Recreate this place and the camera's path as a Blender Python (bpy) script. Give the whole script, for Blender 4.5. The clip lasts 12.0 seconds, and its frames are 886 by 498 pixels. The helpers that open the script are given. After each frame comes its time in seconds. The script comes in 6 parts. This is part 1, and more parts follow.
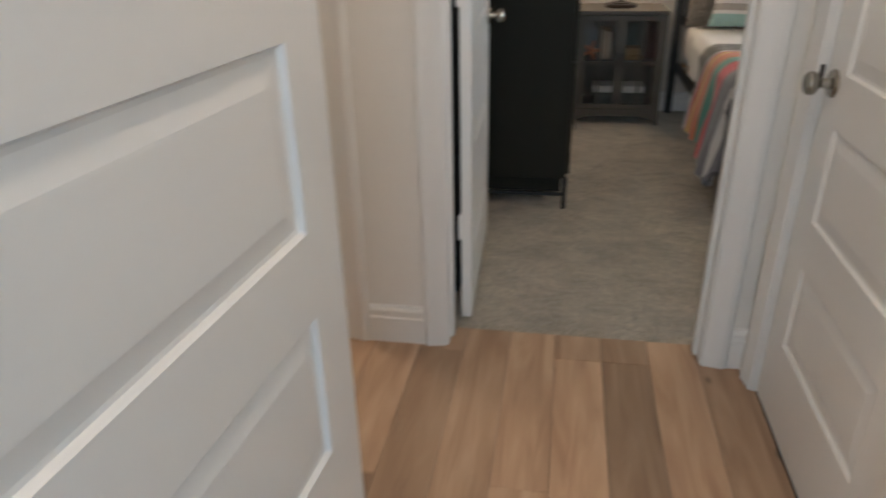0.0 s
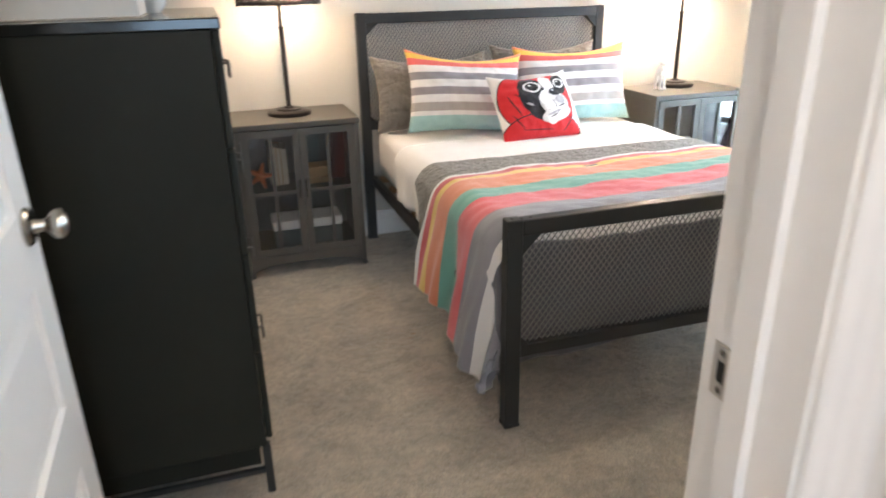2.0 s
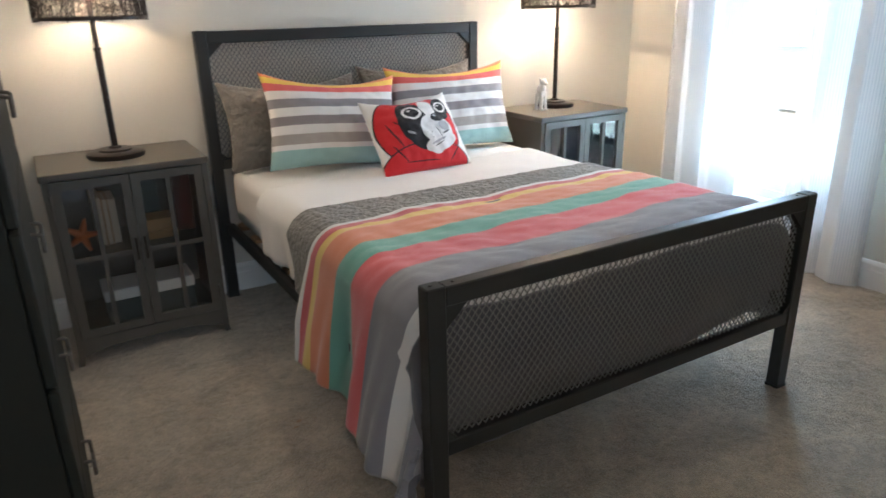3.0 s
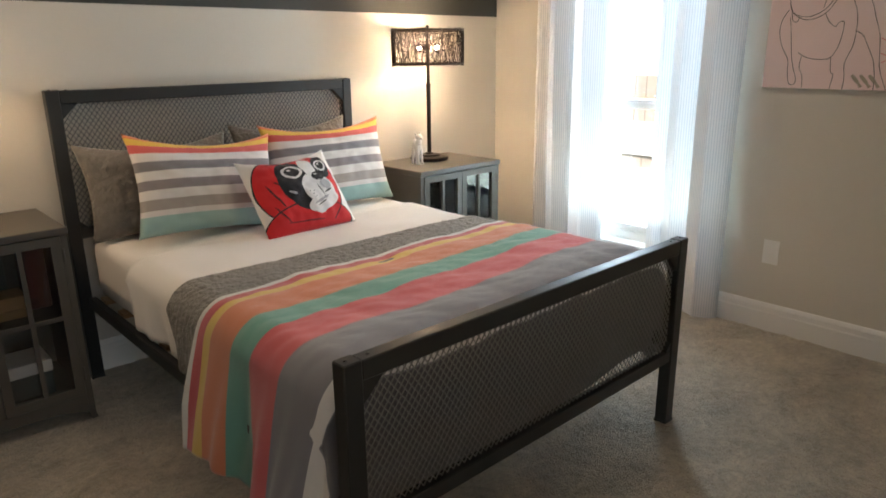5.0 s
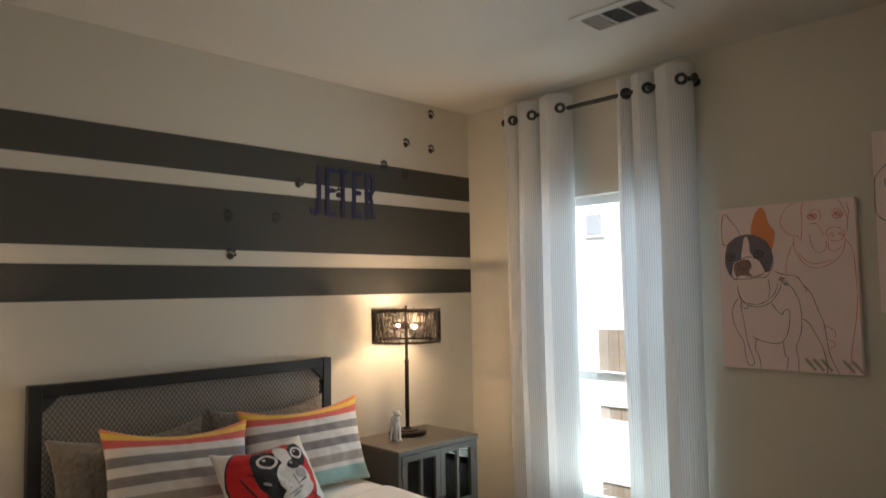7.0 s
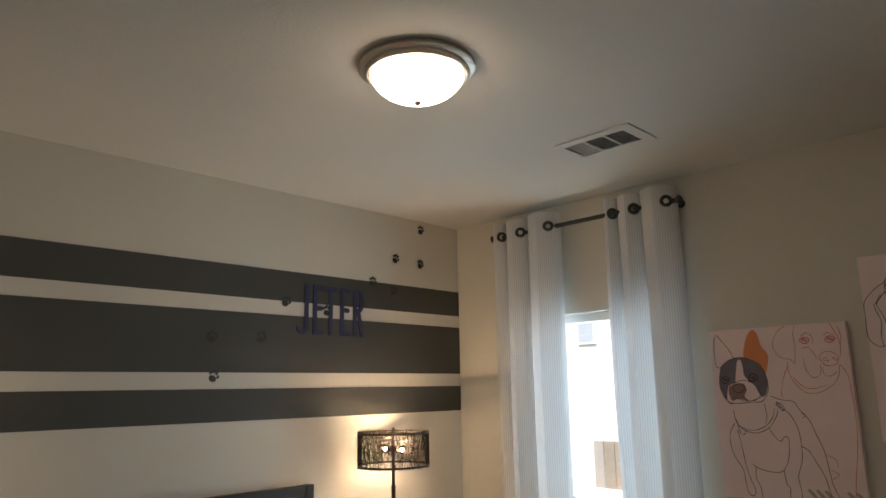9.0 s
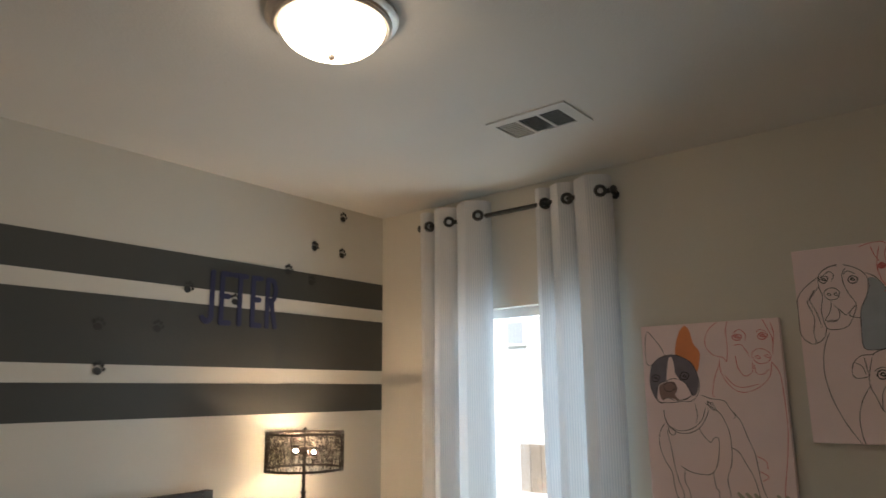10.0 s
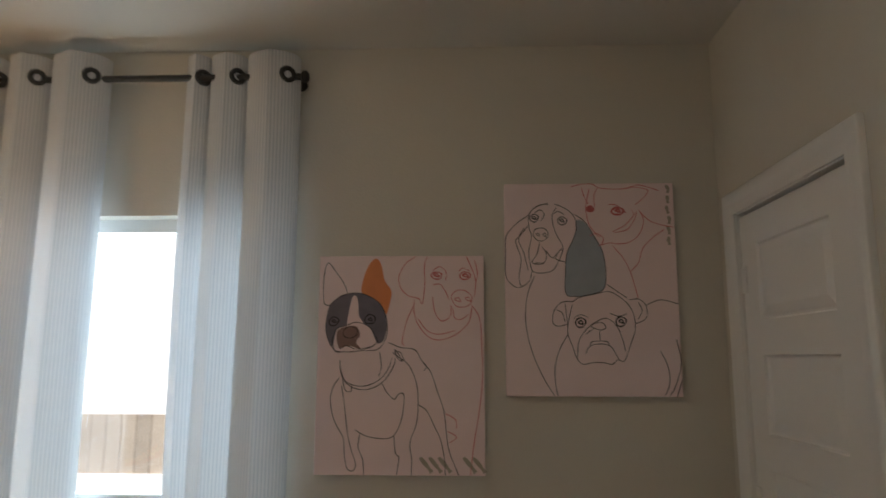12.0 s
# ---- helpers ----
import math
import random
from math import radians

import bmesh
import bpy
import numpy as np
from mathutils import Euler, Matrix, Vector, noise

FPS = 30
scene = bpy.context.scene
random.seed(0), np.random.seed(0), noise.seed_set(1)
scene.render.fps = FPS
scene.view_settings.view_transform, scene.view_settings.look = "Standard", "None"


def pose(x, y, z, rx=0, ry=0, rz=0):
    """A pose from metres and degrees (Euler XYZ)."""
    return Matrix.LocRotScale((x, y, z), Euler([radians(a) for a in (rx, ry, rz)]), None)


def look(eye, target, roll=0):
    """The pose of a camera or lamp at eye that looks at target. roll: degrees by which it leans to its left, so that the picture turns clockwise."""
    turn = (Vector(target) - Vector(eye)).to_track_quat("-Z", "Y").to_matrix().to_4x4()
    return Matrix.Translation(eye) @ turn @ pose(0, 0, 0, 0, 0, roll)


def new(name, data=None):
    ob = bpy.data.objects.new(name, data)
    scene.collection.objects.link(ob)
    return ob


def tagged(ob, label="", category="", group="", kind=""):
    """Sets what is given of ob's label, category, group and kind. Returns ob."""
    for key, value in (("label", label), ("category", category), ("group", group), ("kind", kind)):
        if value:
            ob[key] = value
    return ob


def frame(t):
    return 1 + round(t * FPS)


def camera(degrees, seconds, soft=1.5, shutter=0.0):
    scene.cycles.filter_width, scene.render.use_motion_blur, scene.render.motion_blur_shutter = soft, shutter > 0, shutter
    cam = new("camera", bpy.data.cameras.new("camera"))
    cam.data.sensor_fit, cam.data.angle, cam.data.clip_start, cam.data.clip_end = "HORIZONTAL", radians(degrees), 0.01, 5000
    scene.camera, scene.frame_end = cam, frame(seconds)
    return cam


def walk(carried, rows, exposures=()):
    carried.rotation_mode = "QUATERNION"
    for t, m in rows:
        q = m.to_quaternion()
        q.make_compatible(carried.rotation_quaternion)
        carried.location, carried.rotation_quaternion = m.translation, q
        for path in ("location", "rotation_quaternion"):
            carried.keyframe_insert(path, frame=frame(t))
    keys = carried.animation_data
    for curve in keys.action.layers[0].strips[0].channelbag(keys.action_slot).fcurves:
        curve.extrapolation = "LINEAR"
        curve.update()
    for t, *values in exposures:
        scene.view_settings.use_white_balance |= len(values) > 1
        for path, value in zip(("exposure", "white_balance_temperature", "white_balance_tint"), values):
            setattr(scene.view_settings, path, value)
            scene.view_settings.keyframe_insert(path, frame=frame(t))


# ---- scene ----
cam = camera(66.0, 12.0, soft=1.6, shutter=0.4)
PATH = [
    (0, (1.158, 2.725, 1.337), (0.838, 4.494, 0.461), -1.3),
    (0.2, (1.14, 2.889, 1.34), (1.01, 4.679, 0.458), -1.3),
    (0.5, (1.152, 3.146, 1.324), (1.212, 4.941, 0.445), -1.1),
    (0.7, (1.179, 3.323, 1.324), (1.337, 5.112, 0.444), -1.1),
    (1, (1.192, 3.557, 1.343), (1.455, 5.35, 0.497), -0.9),
    (1.5, (1.18, 3.928, 1.353), (1.552, 5.728, 0.564), -1.4),
    (2, (1.192, 4.297, 1.358), (1.759, 6.071, 0.627), -1.2),
    (2.5, (1.231, 4.599, 1.342), (2.028, 6.294, 0.638), -1.1),
    (3, (1.262, 4.787, 1.312), (2.218, 6.407, 0.631), -1.1),
    (3.5, (1.22, 4.862, 1.307), (2.345, 6.372, 0.633), -1.0),
    (5.5, (1.198, 4.895, 1.386), (2.551, 6.304, 0.952), -0.9),
    (6, (1.183, 4.888, 1.439), (2.577, 6.309, 1.243), -1.0),
    (6.5, (1.174, 4.873, 1.5), (2.582, 6.294, 1.484), -1.0),
    (7, (1.177, 4.839, 1.562), (2.578, 6.261, 1.682), -1.0),
    (7.5, (1.154, 4.82, 1.621), (2.55, 6.235, 1.849), -1.0),
    (7.7, (1.159, 4.793, 1.636), (2.542, 6.212, 1.91), -0.8),
    (9.3, (1.236, 4.861, 1.676), (2.64, 6.225, 2.091), -0.8),
    (9.5, (1.299, 4.878, 1.67), (2.721, 6.222, 2.083), -0.8),
    (10, (1.428, 4.973, 1.642), (2.949, 6.204, 2.054), -0.6),
    (10.5, (1.542, 5.156, 1.597), (3.181, 6.231, 1.993), -0.4),
    (11, (1.702, 5.341, 1.583), (3.516, 6.099, 1.951), -0.2),
    (11.5, (1.92, 5.509, 1.575), (3.848, 5.906, 1.927), -0.0),
    (12, (2.041, 5.722, 1.567), (4.014, 5.796, 1.883), 0.1),
]
EXPOSURES = [
    (0, 1.5, 5850, 10), (0.5, 2.2, 6000, 11), (1.0, 2.45, 5700, 11), (1.5, 2.5, 5850, 12), (2.0, 2.57, 5700, 12), (2.5, 2.15, 5150, 9), (3.0, 1.70, 5500, 10), (3.5, 1.52, 6150, 11), (5.5, 1.10, 6450, 12),
    (6.0, 0.78, 6620, 12), (6.5, 0.50, 6600, 12), (7.5, 0.34, 6800, 12), (9.5, 0.48, 6450, 12), (10.5, 0.50, 6350, 12), (11.0, 0.47, 6250, 12), (11.5, 0.45, 6350, 12), (12, 0.45, 6400, 12),
]
walk(cam, [(t, look(eye, target, roll)) for t, eye, target, roll in PATH], EXPOSURES)

# ---------------------------------------------------------------- world and light
world = bpy.data.worlds.new("World")
scene.world = world
world.use_nodes = True
wn = world.node_tree.nodes
sky = wn.new("ShaderNodeTexSky")
sky.sky_type, sky.sun_disc = "NISHITA", False
sky.sun_elevation, sky.sun_rotation = radians(45), radians(253)
world.node_tree.links.new(sky.outputs[0], wn["Background"].inputs[0])
wn["Background"].inputs[1].default_value = 0.15


def lamp(name, kind, m, energy, colour, size=0.1, size_y=0.0):
    data = bpy.data.lights.new(name, kind)
    data.energy, data.color = energy, colour
    if kind == "AREA":
        data.size = size
        if size_y:
            data.shape, data.size_y = "RECTANGLE", size_y
    elif kind == "SUN":
        data.angle = radians(size)
    else:
        data.shadow_soft_size = size
    ob = new(name, data)
    ob.matrix_world = m
    return ob


DAY = (0.64, 0.85, 1.0)
lamp("sun", "SUN", look((-10, -3, 10.5), (0, 0, 0)), 5.0, (1.0, 0.95, 0.88), 0.5)
lamp("window_daylight", "AREA", look((4.668, 6.93, 1.2), (3.5, 6.93, 1.1)), 21, DAY, 0.72, 1.7)
lamp("window_groundlight", "AREA", look((4.655, 6.93, 0.62), (3.9, 6.93, 1.55)), 6, (0.84, 1.0, 0.92), 0.72, 0.5)
lamp("hall_bulb", "POINT", pose(1.16, 3.55, 2.60), 8.2, (1.0, 0.80, 0.60), 0.12)
# unseen lamp added to brighten the bathroom
lamp("bath_fill", "POINT", pose(-0.55, 5.2, 2.2), 15, (1.0, 0.80, 0.60), 0.12)
lamp("entry_daylight", "AREA", look((1.15, 0.75, 1.6), (1.15, 3.0, 1.2)), 10, DAY, 1.4, 1.6)


# ---------------------------------------------------------------- materials
def material(name, colour, rough=0.6, metal=0.0, vary=0.06, scale=6.0, grain=0.0, grain_scale=300.0, bump=0.0,
             bump_scale=200.0, random_piece=0.0, sheen=0.0):
    """A painted or plain surface: a base colour varied at two scales, with fine relief."""
    m = bpy.data.materials.new(name)
    m.use_nodes = True
    n, l = m.node_tree.nodes, m.node_tree.links
    b = n["Principled BSDF"]
    b.inputs["Roughness"].default_value = rough
    b.inputs["Metallic"].default_value = metal
    if sheen:
        b.inputs["Sheen Weight"].default_value = sheen
    co = n.new("ShaderNodeTexCoord")
    big = n.new("ShaderNodeTexNoise")
    big.inputs["Scale"].default_value, big.inputs["Detail"].default_value = scale, 4
    l.new(co.outputs["Object"], big.inputs["Vector"])
    fine = n.new("ShaderNodeTexNoise")
    fine.inputs["Scale"].default_value, fine.inputs["Detail"].default_value = grain_scale, 3
    l.new(co.outputs["Object"], fine.inputs["Vector"])
    total = n.new("ShaderNodeMath")
    total.operation = "MULTIPLY_ADD"
    l.new(big.outputs[0], total.inputs[0])
    total.inputs[1].default_value, total.inputs[2].default_value = 2 * vary, 1 - vary
    last = total
    if grain:
        g = n.new("ShaderNodeMath")
        g.operation = "MULTIPLY_ADD"
        l.new(fine.outputs[0], g.inputs[0])
        g.inputs[1].default_value = 2 * grain
        l.new(last.outputs[0], g.inputs[2])
        g2 = n.new("ShaderNodeMath")
        g2.operation = "SUBTRACT"
        l.new(g.outputs[0], g2.inputs[0])
        g2.inputs[1].default_value = grain
        last = g2
    if random_piece:
        info = n.new("ShaderNodeObjectInfo")
        r = n.new("ShaderNodeMath")
        r.operation = "MULTIPLY_ADD"
        l.new(info.outputs["Random"], r.inputs[0])
        r.inputs[1].default_value = 2 * random_piece
        l.new(last.outputs[0], r.inputs[2])
        r2 = n.new("ShaderNodeMath")
        r2.operation = "SUBTRACT"
        l.new(r.outputs[0], r2.inputs[0])
        r2.inputs[1].default_value = random_piece
        last = r2
    mul = n.new("ShaderNodeVectorMath")
    mul.operation = "SCALE"
    mul.inputs[0].default_value = colour
    l.new(last.outputs[0], mul.inputs["Scale"])
    l.new(mul.outputs[0], b.inputs["Base Color"])
    rr = n.new("ShaderNodeMath")
    rr.operation = "MULTIPLY_ADD"
    l.new(big.outputs[0], rr.inputs[0])
    rr.inputs[1].default_value, rr.inputs[2].default_value = 0.16 * rough, rough * 0.92
    l.new(rr.outputs[0], b.inputs["Roughness"])
    if bump:
        bt = n.new("ShaderNodeTexNoise")
        bt.inputs["Scale"].default_value, bt.inputs["Detail"].default_value = bump_scale, 3
        l.new(co.outputs["Object"], bt.inputs["Vector"])
        bp = n.new("ShaderNodeBump")
        bp.inputs["Strength"].default_value, bp.inputs["Distance"].default_value = bump, 0.004
        l.new(bt.outputs[0], bp.inputs["Height"])
        l.new(bp.outputs[0], b.inputs["Normal"])
    return m


def dull(m, level):
    m.node_tree.nodes["Principled BSDF"].inputs["Specular IOR Level"].default_value = level
    return m


def nodes_of(m):
    return m.node_tree.nodes, m.node_tree.links, m.node_tree.nodes["Principled BSDF"]


def emitter(name, colour, strength):
    m = bpy.data.materials.new(name)
    m.use_nodes = True
    _, _, b = nodes_of(m)
    b.inputs["Base Color"].default_value = (*colour, 1)
    b.inputs["Emission Color"].default_value = (*colour, 1)
    b.inputs["Emission Strength"].default_value = strength
    return m


def glass(name, rough=0.0, tint=(1, 1, 1)):
    m = bpy.data.materials.new(name)
    m.use_nodes = True
    n, l, b = nodes_of(m)
    t = n.new("ShaderNodeBsdfTransparent")
    t.inputs[0].default_value = (*tint, 1)
    g = n.new("ShaderNodeBsdfGlossy")
    g.inputs["Roughness"].default_value = rough
    f = n.new("ShaderNodeFresnel")
    f.inputs[0].default_value = 1.5
    mix = n.new("ShaderNodeMixShader")
    l.new(f.outputs[0], mix.inputs[0])
    l.new(t.outputs[0], mix.inputs[1])
    l.new(g.outputs[0], mix.inputs[2])
    l.new(mix.outputs[0], n["Material Output"].inputs[0])
    return m


M_WALL = material("greige wall paint", (0.62, 0.585, 0.515), 0.75, vary=0.03, scale=1.5, grain=0.015, grain_scale=90, bump=0.22, bump_scale=140)
M_HALLWALL = material("pale hall paint", (0.78, 0.755, 0.715), 0.7, vary=0.03, scale=1.5, grain=0.015, grain_scale=90, bump=0.22, bump_scale=140)
M_BATHWALL = material("taupe bath paint", (0.32, 0.27, 0.20), 0.7, vary=0.03, scale=1.5, bump=0.2, bump_scale=140)
M_CEIL = material("ceiling paint", (0.60, 0.575, 0.53), 0.85, vary=0.03, scale=2, grain=0.02, grain_scale=120, bump=0.3, bump_scale=110)
M_TRIM = material("white semi-gloss trim", (0.80, 0.79, 0.77), 0.35, vary=0.02, scale=3, bump=0.03, bump_scale=60)
M_STRIPE = material("charcoal wall paint", (0.052, 0.053, 0.047), 0.7, vary=0.06, scale=2.5, grain=0.04, grain_scale=90, bump=0.2, bump_scale=140)
M_METAL = material("black painted steel", (0.020, 0.021, 0.021), 0.42, vary=0.15, scale=14, grain=0.06, bump=0.05, bump_scale=260)
M_STRIKE = material("satin nickel plate", (0.55, 0.52, 0.47), 0.42, metal=0.7, vary=0.06, scale=30)
M_NICKEL = material("brushed nickel", (0.36, 0.335, 0.295), 0.24, metal=1.0, vary=0.06, scale=30)
M_BRONZE = material("dark bronze", (0.035, 0.027, 0.022), 0.38, metal=0.6, vary=0.15, scale=30)
M_DRESSER = material("black-stained dresser lacquer", (0.017, 0.0175, 0.013), 0.55, vary=0.2, scale=5, grain=0.08, grain_scale=120, bump=0.05, bump_scale=180)
dull(M_DRESSER, 0.15)
M_STAND = material("weathered grey metal", (0.088, 0.079, 0.066), 0.45, vary=0.2, scale=9, grain=0.08, grain_scale=160, bump=0.06, bump_scale=120)
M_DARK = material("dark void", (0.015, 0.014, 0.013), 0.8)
M_PORCELAIN = material("white porcelain", (0.82, 0.80, 0.76), 0.12, vary=0.01)
M_PLASTIC = material("white plastic", (0.80, 0.79, 0.76), 0.4, vary=0.01)
M_GLASS = glass("clear glass")


# ---------------------------------------------------------------- mesh helpers
def box(bm, x0, x1, y0, y1, z0, z1):
    return bmesh.ops.create_cube(bm, size=1.0, matrix=Matrix.Translation(((x0 + x1) / 2, (y0 + y1) / 2, (z0 + z1) / 2))
                                 @ Matrix.Diagonal((abs(x1 - x0), abs(y1 - y0), abs(z1 - z0), 1)))["verts"]


def boxes(*list_of):
    bm = bmesh.new()
    for b in list_of:
        box(bm, *b)
    return bm


def rounded(bm, r=0.003, seg=2):
    bmesh.ops.bevel(bm, geom=[e for e in bm.edges if len(e.link_faces) == 2 and e.calc_face_angle(0) > 0.6], offset=r,
                    segments=seg, profile=0.5, affect="EDGES", clamp_overlap=True)
    return bm


def rod(bm, a, b, r0, r1=None, seg=12):
    a, b = Vector(a), Vector(b)
    d = b - a
    m = Matrix.Translation((a + b) / 2) @ d.to_track_quat("Z", "Y").to_matrix().to_4x4()
    return bmesh.ops.create_cone(bm, cap_ends=True, segments=seg, radius1=r0, radius2=r0 if r1 is None else r1,
                                 depth=d.length, matrix=m)["verts"]


def turned(bm, rings, seg=32, m=Matrix.Identity(4), close=True):
    """A turned solid from (radius, height) rings, about z."""
    rows = []
    for r, z in rings:
        rows.append([bm.verts.new(m @ Vector((r * math.cos(2 * math.pi * k / seg), r * math.sin(2 * math.pi * k / seg), z))) for k in range(seg)])
    for lo, hi in zip(rows, rows[1:]):
        for k in range(seg):
            bm.faces.new((lo[k], lo[(k + 1) % seg], hi[(k + 1) % seg], hi[k]))
    if close:
        bm.faces.new(rows[0][::-1])
        bm.faces.new(rows[-1])
    return bm


def mesh_of(name, bm, mat, smooth=False):
    me = bpy.data.meshes.new(name)
    bmesh.ops.recalc_face_normals(bm, faces=bm.faces[:])
    bm.to_mesh(me)
    bm.free()
    me.materials.append(mat)
    if smooth:
        for p in me.polygons:
            p.use_smooth = True
        me.set_sharp_from_angle(angle=radians(smooth if smooth > 1 else 40))
    return me


def part(name, bm, mat, parent=None, label="", smooth=False, kind=""):
    ob = new(name, mesh_of(name, bm, mat, smooth))
    if parent is not None:
        ob.parent = parent
    return tagged(ob, label=label, kind=kind)


def thing(name, label, category, m=Matrix.Identity(4), group="", kind=""):
    ob = new(name)
    ob.matrix_world = m
    return tagged(ob, label, category, group, kind)


def structure(name, bm, mat, label, category, smooth=False):
    return tagged(new(name, mesh_of(name, bm, mat, smooth)), label, category, kind="structure")


# ---------------------------------------------------------------- the shell
X0, X1, Y0, Y1, H = 0.535, 4.495, 4.814, 7.950, 2.74
HALL_Y, HALL_X = 4.685, 1.785          # hall side of the bedroom's door wall; the hall's east wall
DX0, DX1, DH = 0.817, 1.648, 2.045     # bedroom doorway
CX0, CX1 = 3.655, 4.335                # closet doorway
BA0, BA1 = -0.30, 0.456                # bathroom doorway, in the same wall as the bedroom's
HX = -0.43                             # the hall's west wall
LY0, LY1 = 3.805, 4.560                # linen doorway, in the hall's east wall
EY = 2.80                              # the doorway in which the walk begins
WY0, WY1, WZ0, WZ1 = 6.52, 7.34, 0.285, 2.09

structure("wall_north", boxes((-0.2, X1 + 0.16, Y1, Y1 + 0.12, 0, H)), M_WALL, "greige painted bedroom wall with broad charcoal stripes", "wall")
structure("wall_east", boxes((X1, X1 + 0.16, Y0 - 0.13, WY0, 0, H), (X1, X1 + 0.16, WY1, Y1, 0, H), (X1, X1 + 0.16, WY0, WY1, 0, WZ0),
                             (X1, X1 + 0.16, WY0, WY1, WZ1, H)), M_WALL, "greige painted wall round a tall window", "wall")
structure("wall_hall_north", boxes((HX - 0.12, BA0 - 0.02, HALL_Y, 4.75, 0, H), (BA0 - 0.02, BA1 + 0.02, HALL_Y, 4.75, DH + 0.02, H), (BA1 + 0.02, DX0 - 0.02, HALL_Y, 4.75, 0, H),
                              (DX0 - 0.02, DX1 + 0.02, HALL_Y, 4.75, DH + 0.02, H), (DX1 + 0.02, CX0 - 0.02, HALL_Y, 4.75, 0, H),
                              (CX0 - 0.02, CX1 + 0.02, HALL_Y, 4.75, DH + 0.02, H), (CX1 + 0.02, X1, HALL_Y, 4.75, 0, H)), M_HALLWALL,
          "pale painted hall wall with two doorways", "wall")
structure("wall_south", boxes((HX - 0.12, BA0 - 0.02, 4.75, Y0, 0, H), (BA0 - 0.02, BA1 + 0.02, 4.75, Y0, DH + 0.02, H), (BA1 + 0.02, DX0 - 0.02, 4.75, Y0, 0, H),
                              (DX0 - 0.02, DX1 + 0.02, 4.75, Y0, DH + 0.02, H), (DX1 + 0.02, CX0 - 0.02, 4.75, Y0, 0, H),
                              (CX0 - 0.02, CX1 + 0.02, 4.75, Y0, DH + 0.02, H), (CX1 + 0.02, X1, 4.75, Y0, 0, H)), M_WALL,
          "pale painted wall with bathroom, bedroom and closet doorways", "wall")
structure("wall_west", boxes((X0 - 0.12, X0, Y0, Y1, 0, H)), M_WALL, "greige painted bedroom wall behind the dresser", "wall")
structure("wall_hall_west", boxes((HX - 0.12, HX, 0.6, HALL_Y, 0, H)), M_HALLWALL, "plain pale painted hall wall", "wall")
structure("wall_hall_east", boxes((HALL_X, HALL_X + 0.12, LY1 + 0.02, HALL_Y, 0, H), (HALL_X, HALL_X + 0.12, LY0 - 0.02, LY1 + 0.02, DH + 0.02, H),
                                  (HALL_X, HALL_X + 0.12, 0.6, LY0 - 0.02, 0, H)), M_HALLWALL, "pale painted hall wall with a closed door", "wall")
structure("wall_entry", boxes((HX, 0.755, EY - 0.12, EY, 0, H), (0.755, 1.565, EY - 0.12, EY, DH + 0.02, H), (1.565, HALL_X, EY - 0.12, EY, 0, H)), M_HALLWALL,
          "pale painted wall with an open doorway", "wall")
structure("wall_entry_back", boxes((HX - 0.12, HALL_X + 0.12, 0.48, 0.6, 0, H)), M_HALLWALL, "plain pale painted wall", "wall")
structure("wall_linen", boxes((HALL_X + 0.12, 2.5, 3.6, 3.66, 0, H), (HALL_X + 0.12, 2.5, HALL_Y - 0.06, HALL_Y, 0, H), (2.5, 2.56, 3.6, HALL_Y, 0, H)), M_HALLWALL, "plain closet wall", "wall")
structure("wall_closet", boxes((3.4, 3.46, 4.0, HALL_Y, 0, H), (4.6, 4.66, 4.0, HALL_Y, 0, H), (3.4, 4.66, 3.94, 4.0, 0, H)), M_HALLWALL, "plain closet wall", "wall")
structure("wall_bath", boxes((-1.9, X0 - 0.12, 7.4, 7.52, 0, H), (-2.02, -1.9, Y0 - 0.12, 7.52, 0, H), (-1.9, HX - 0.12, HALL_Y, Y0, 0, H)), M_BATHWALL, "taupe painted bathroom wall", "wall")
structure("ceiling", boxes((-2.02, X1 + 0.16, 0.48, Y1 + 0.12, H, H + 0.1)), M_CEIL, "off-white textured ceiling", "ceiling")
structure("subfloor", boxes((-2.02, X1 + 0.16, 0.48, Y1 + 0.12, -0.12, -0.012)), M_DARK, "dark subfloor under planks and carpet", "floor")


# ---------------------------------------------------------------- trim
def casing(name, u0, u1, v1, place, label):
    """Three mitred legs of stepped moulding round an opening; place(u, v, h) gives the world's point."""
    prof = [(0.005, 0.0), (0.005, 0.010), (0.012, 0.013), (0.026, 0.013), (0.031, 0.017), (0.047, 0.016), (0.052, 0.021), (0.070, 0.022),
            (0.078, 0.018), (0.082, 0.014), (0.082, 0.0)]
    bm = bmesh.new()
    rows = []
    for d, h in prof:
        rows.append([bm.verts.new(place(u, v, h)) for u, v in ((u0 - d, 0), (u0 - d, v1 + d), (u1 + d, v1 + d), (u1 + d, 0))])
    for a, b in zip(rows, rows[1:]):
        for k in range(3):
            bm.faces.new((a[k], a[k + 1], b[k + 1], b[k]))
    for k in (0, 3):
        bm.faces.new([r[k] for r in rows])
    return structure(name, bm, M_TRIM, label, "door casing", smooth=55)


def jamb(name, bm, label):
    return structure(name, bm, M_TRIM, label, "door jamb")


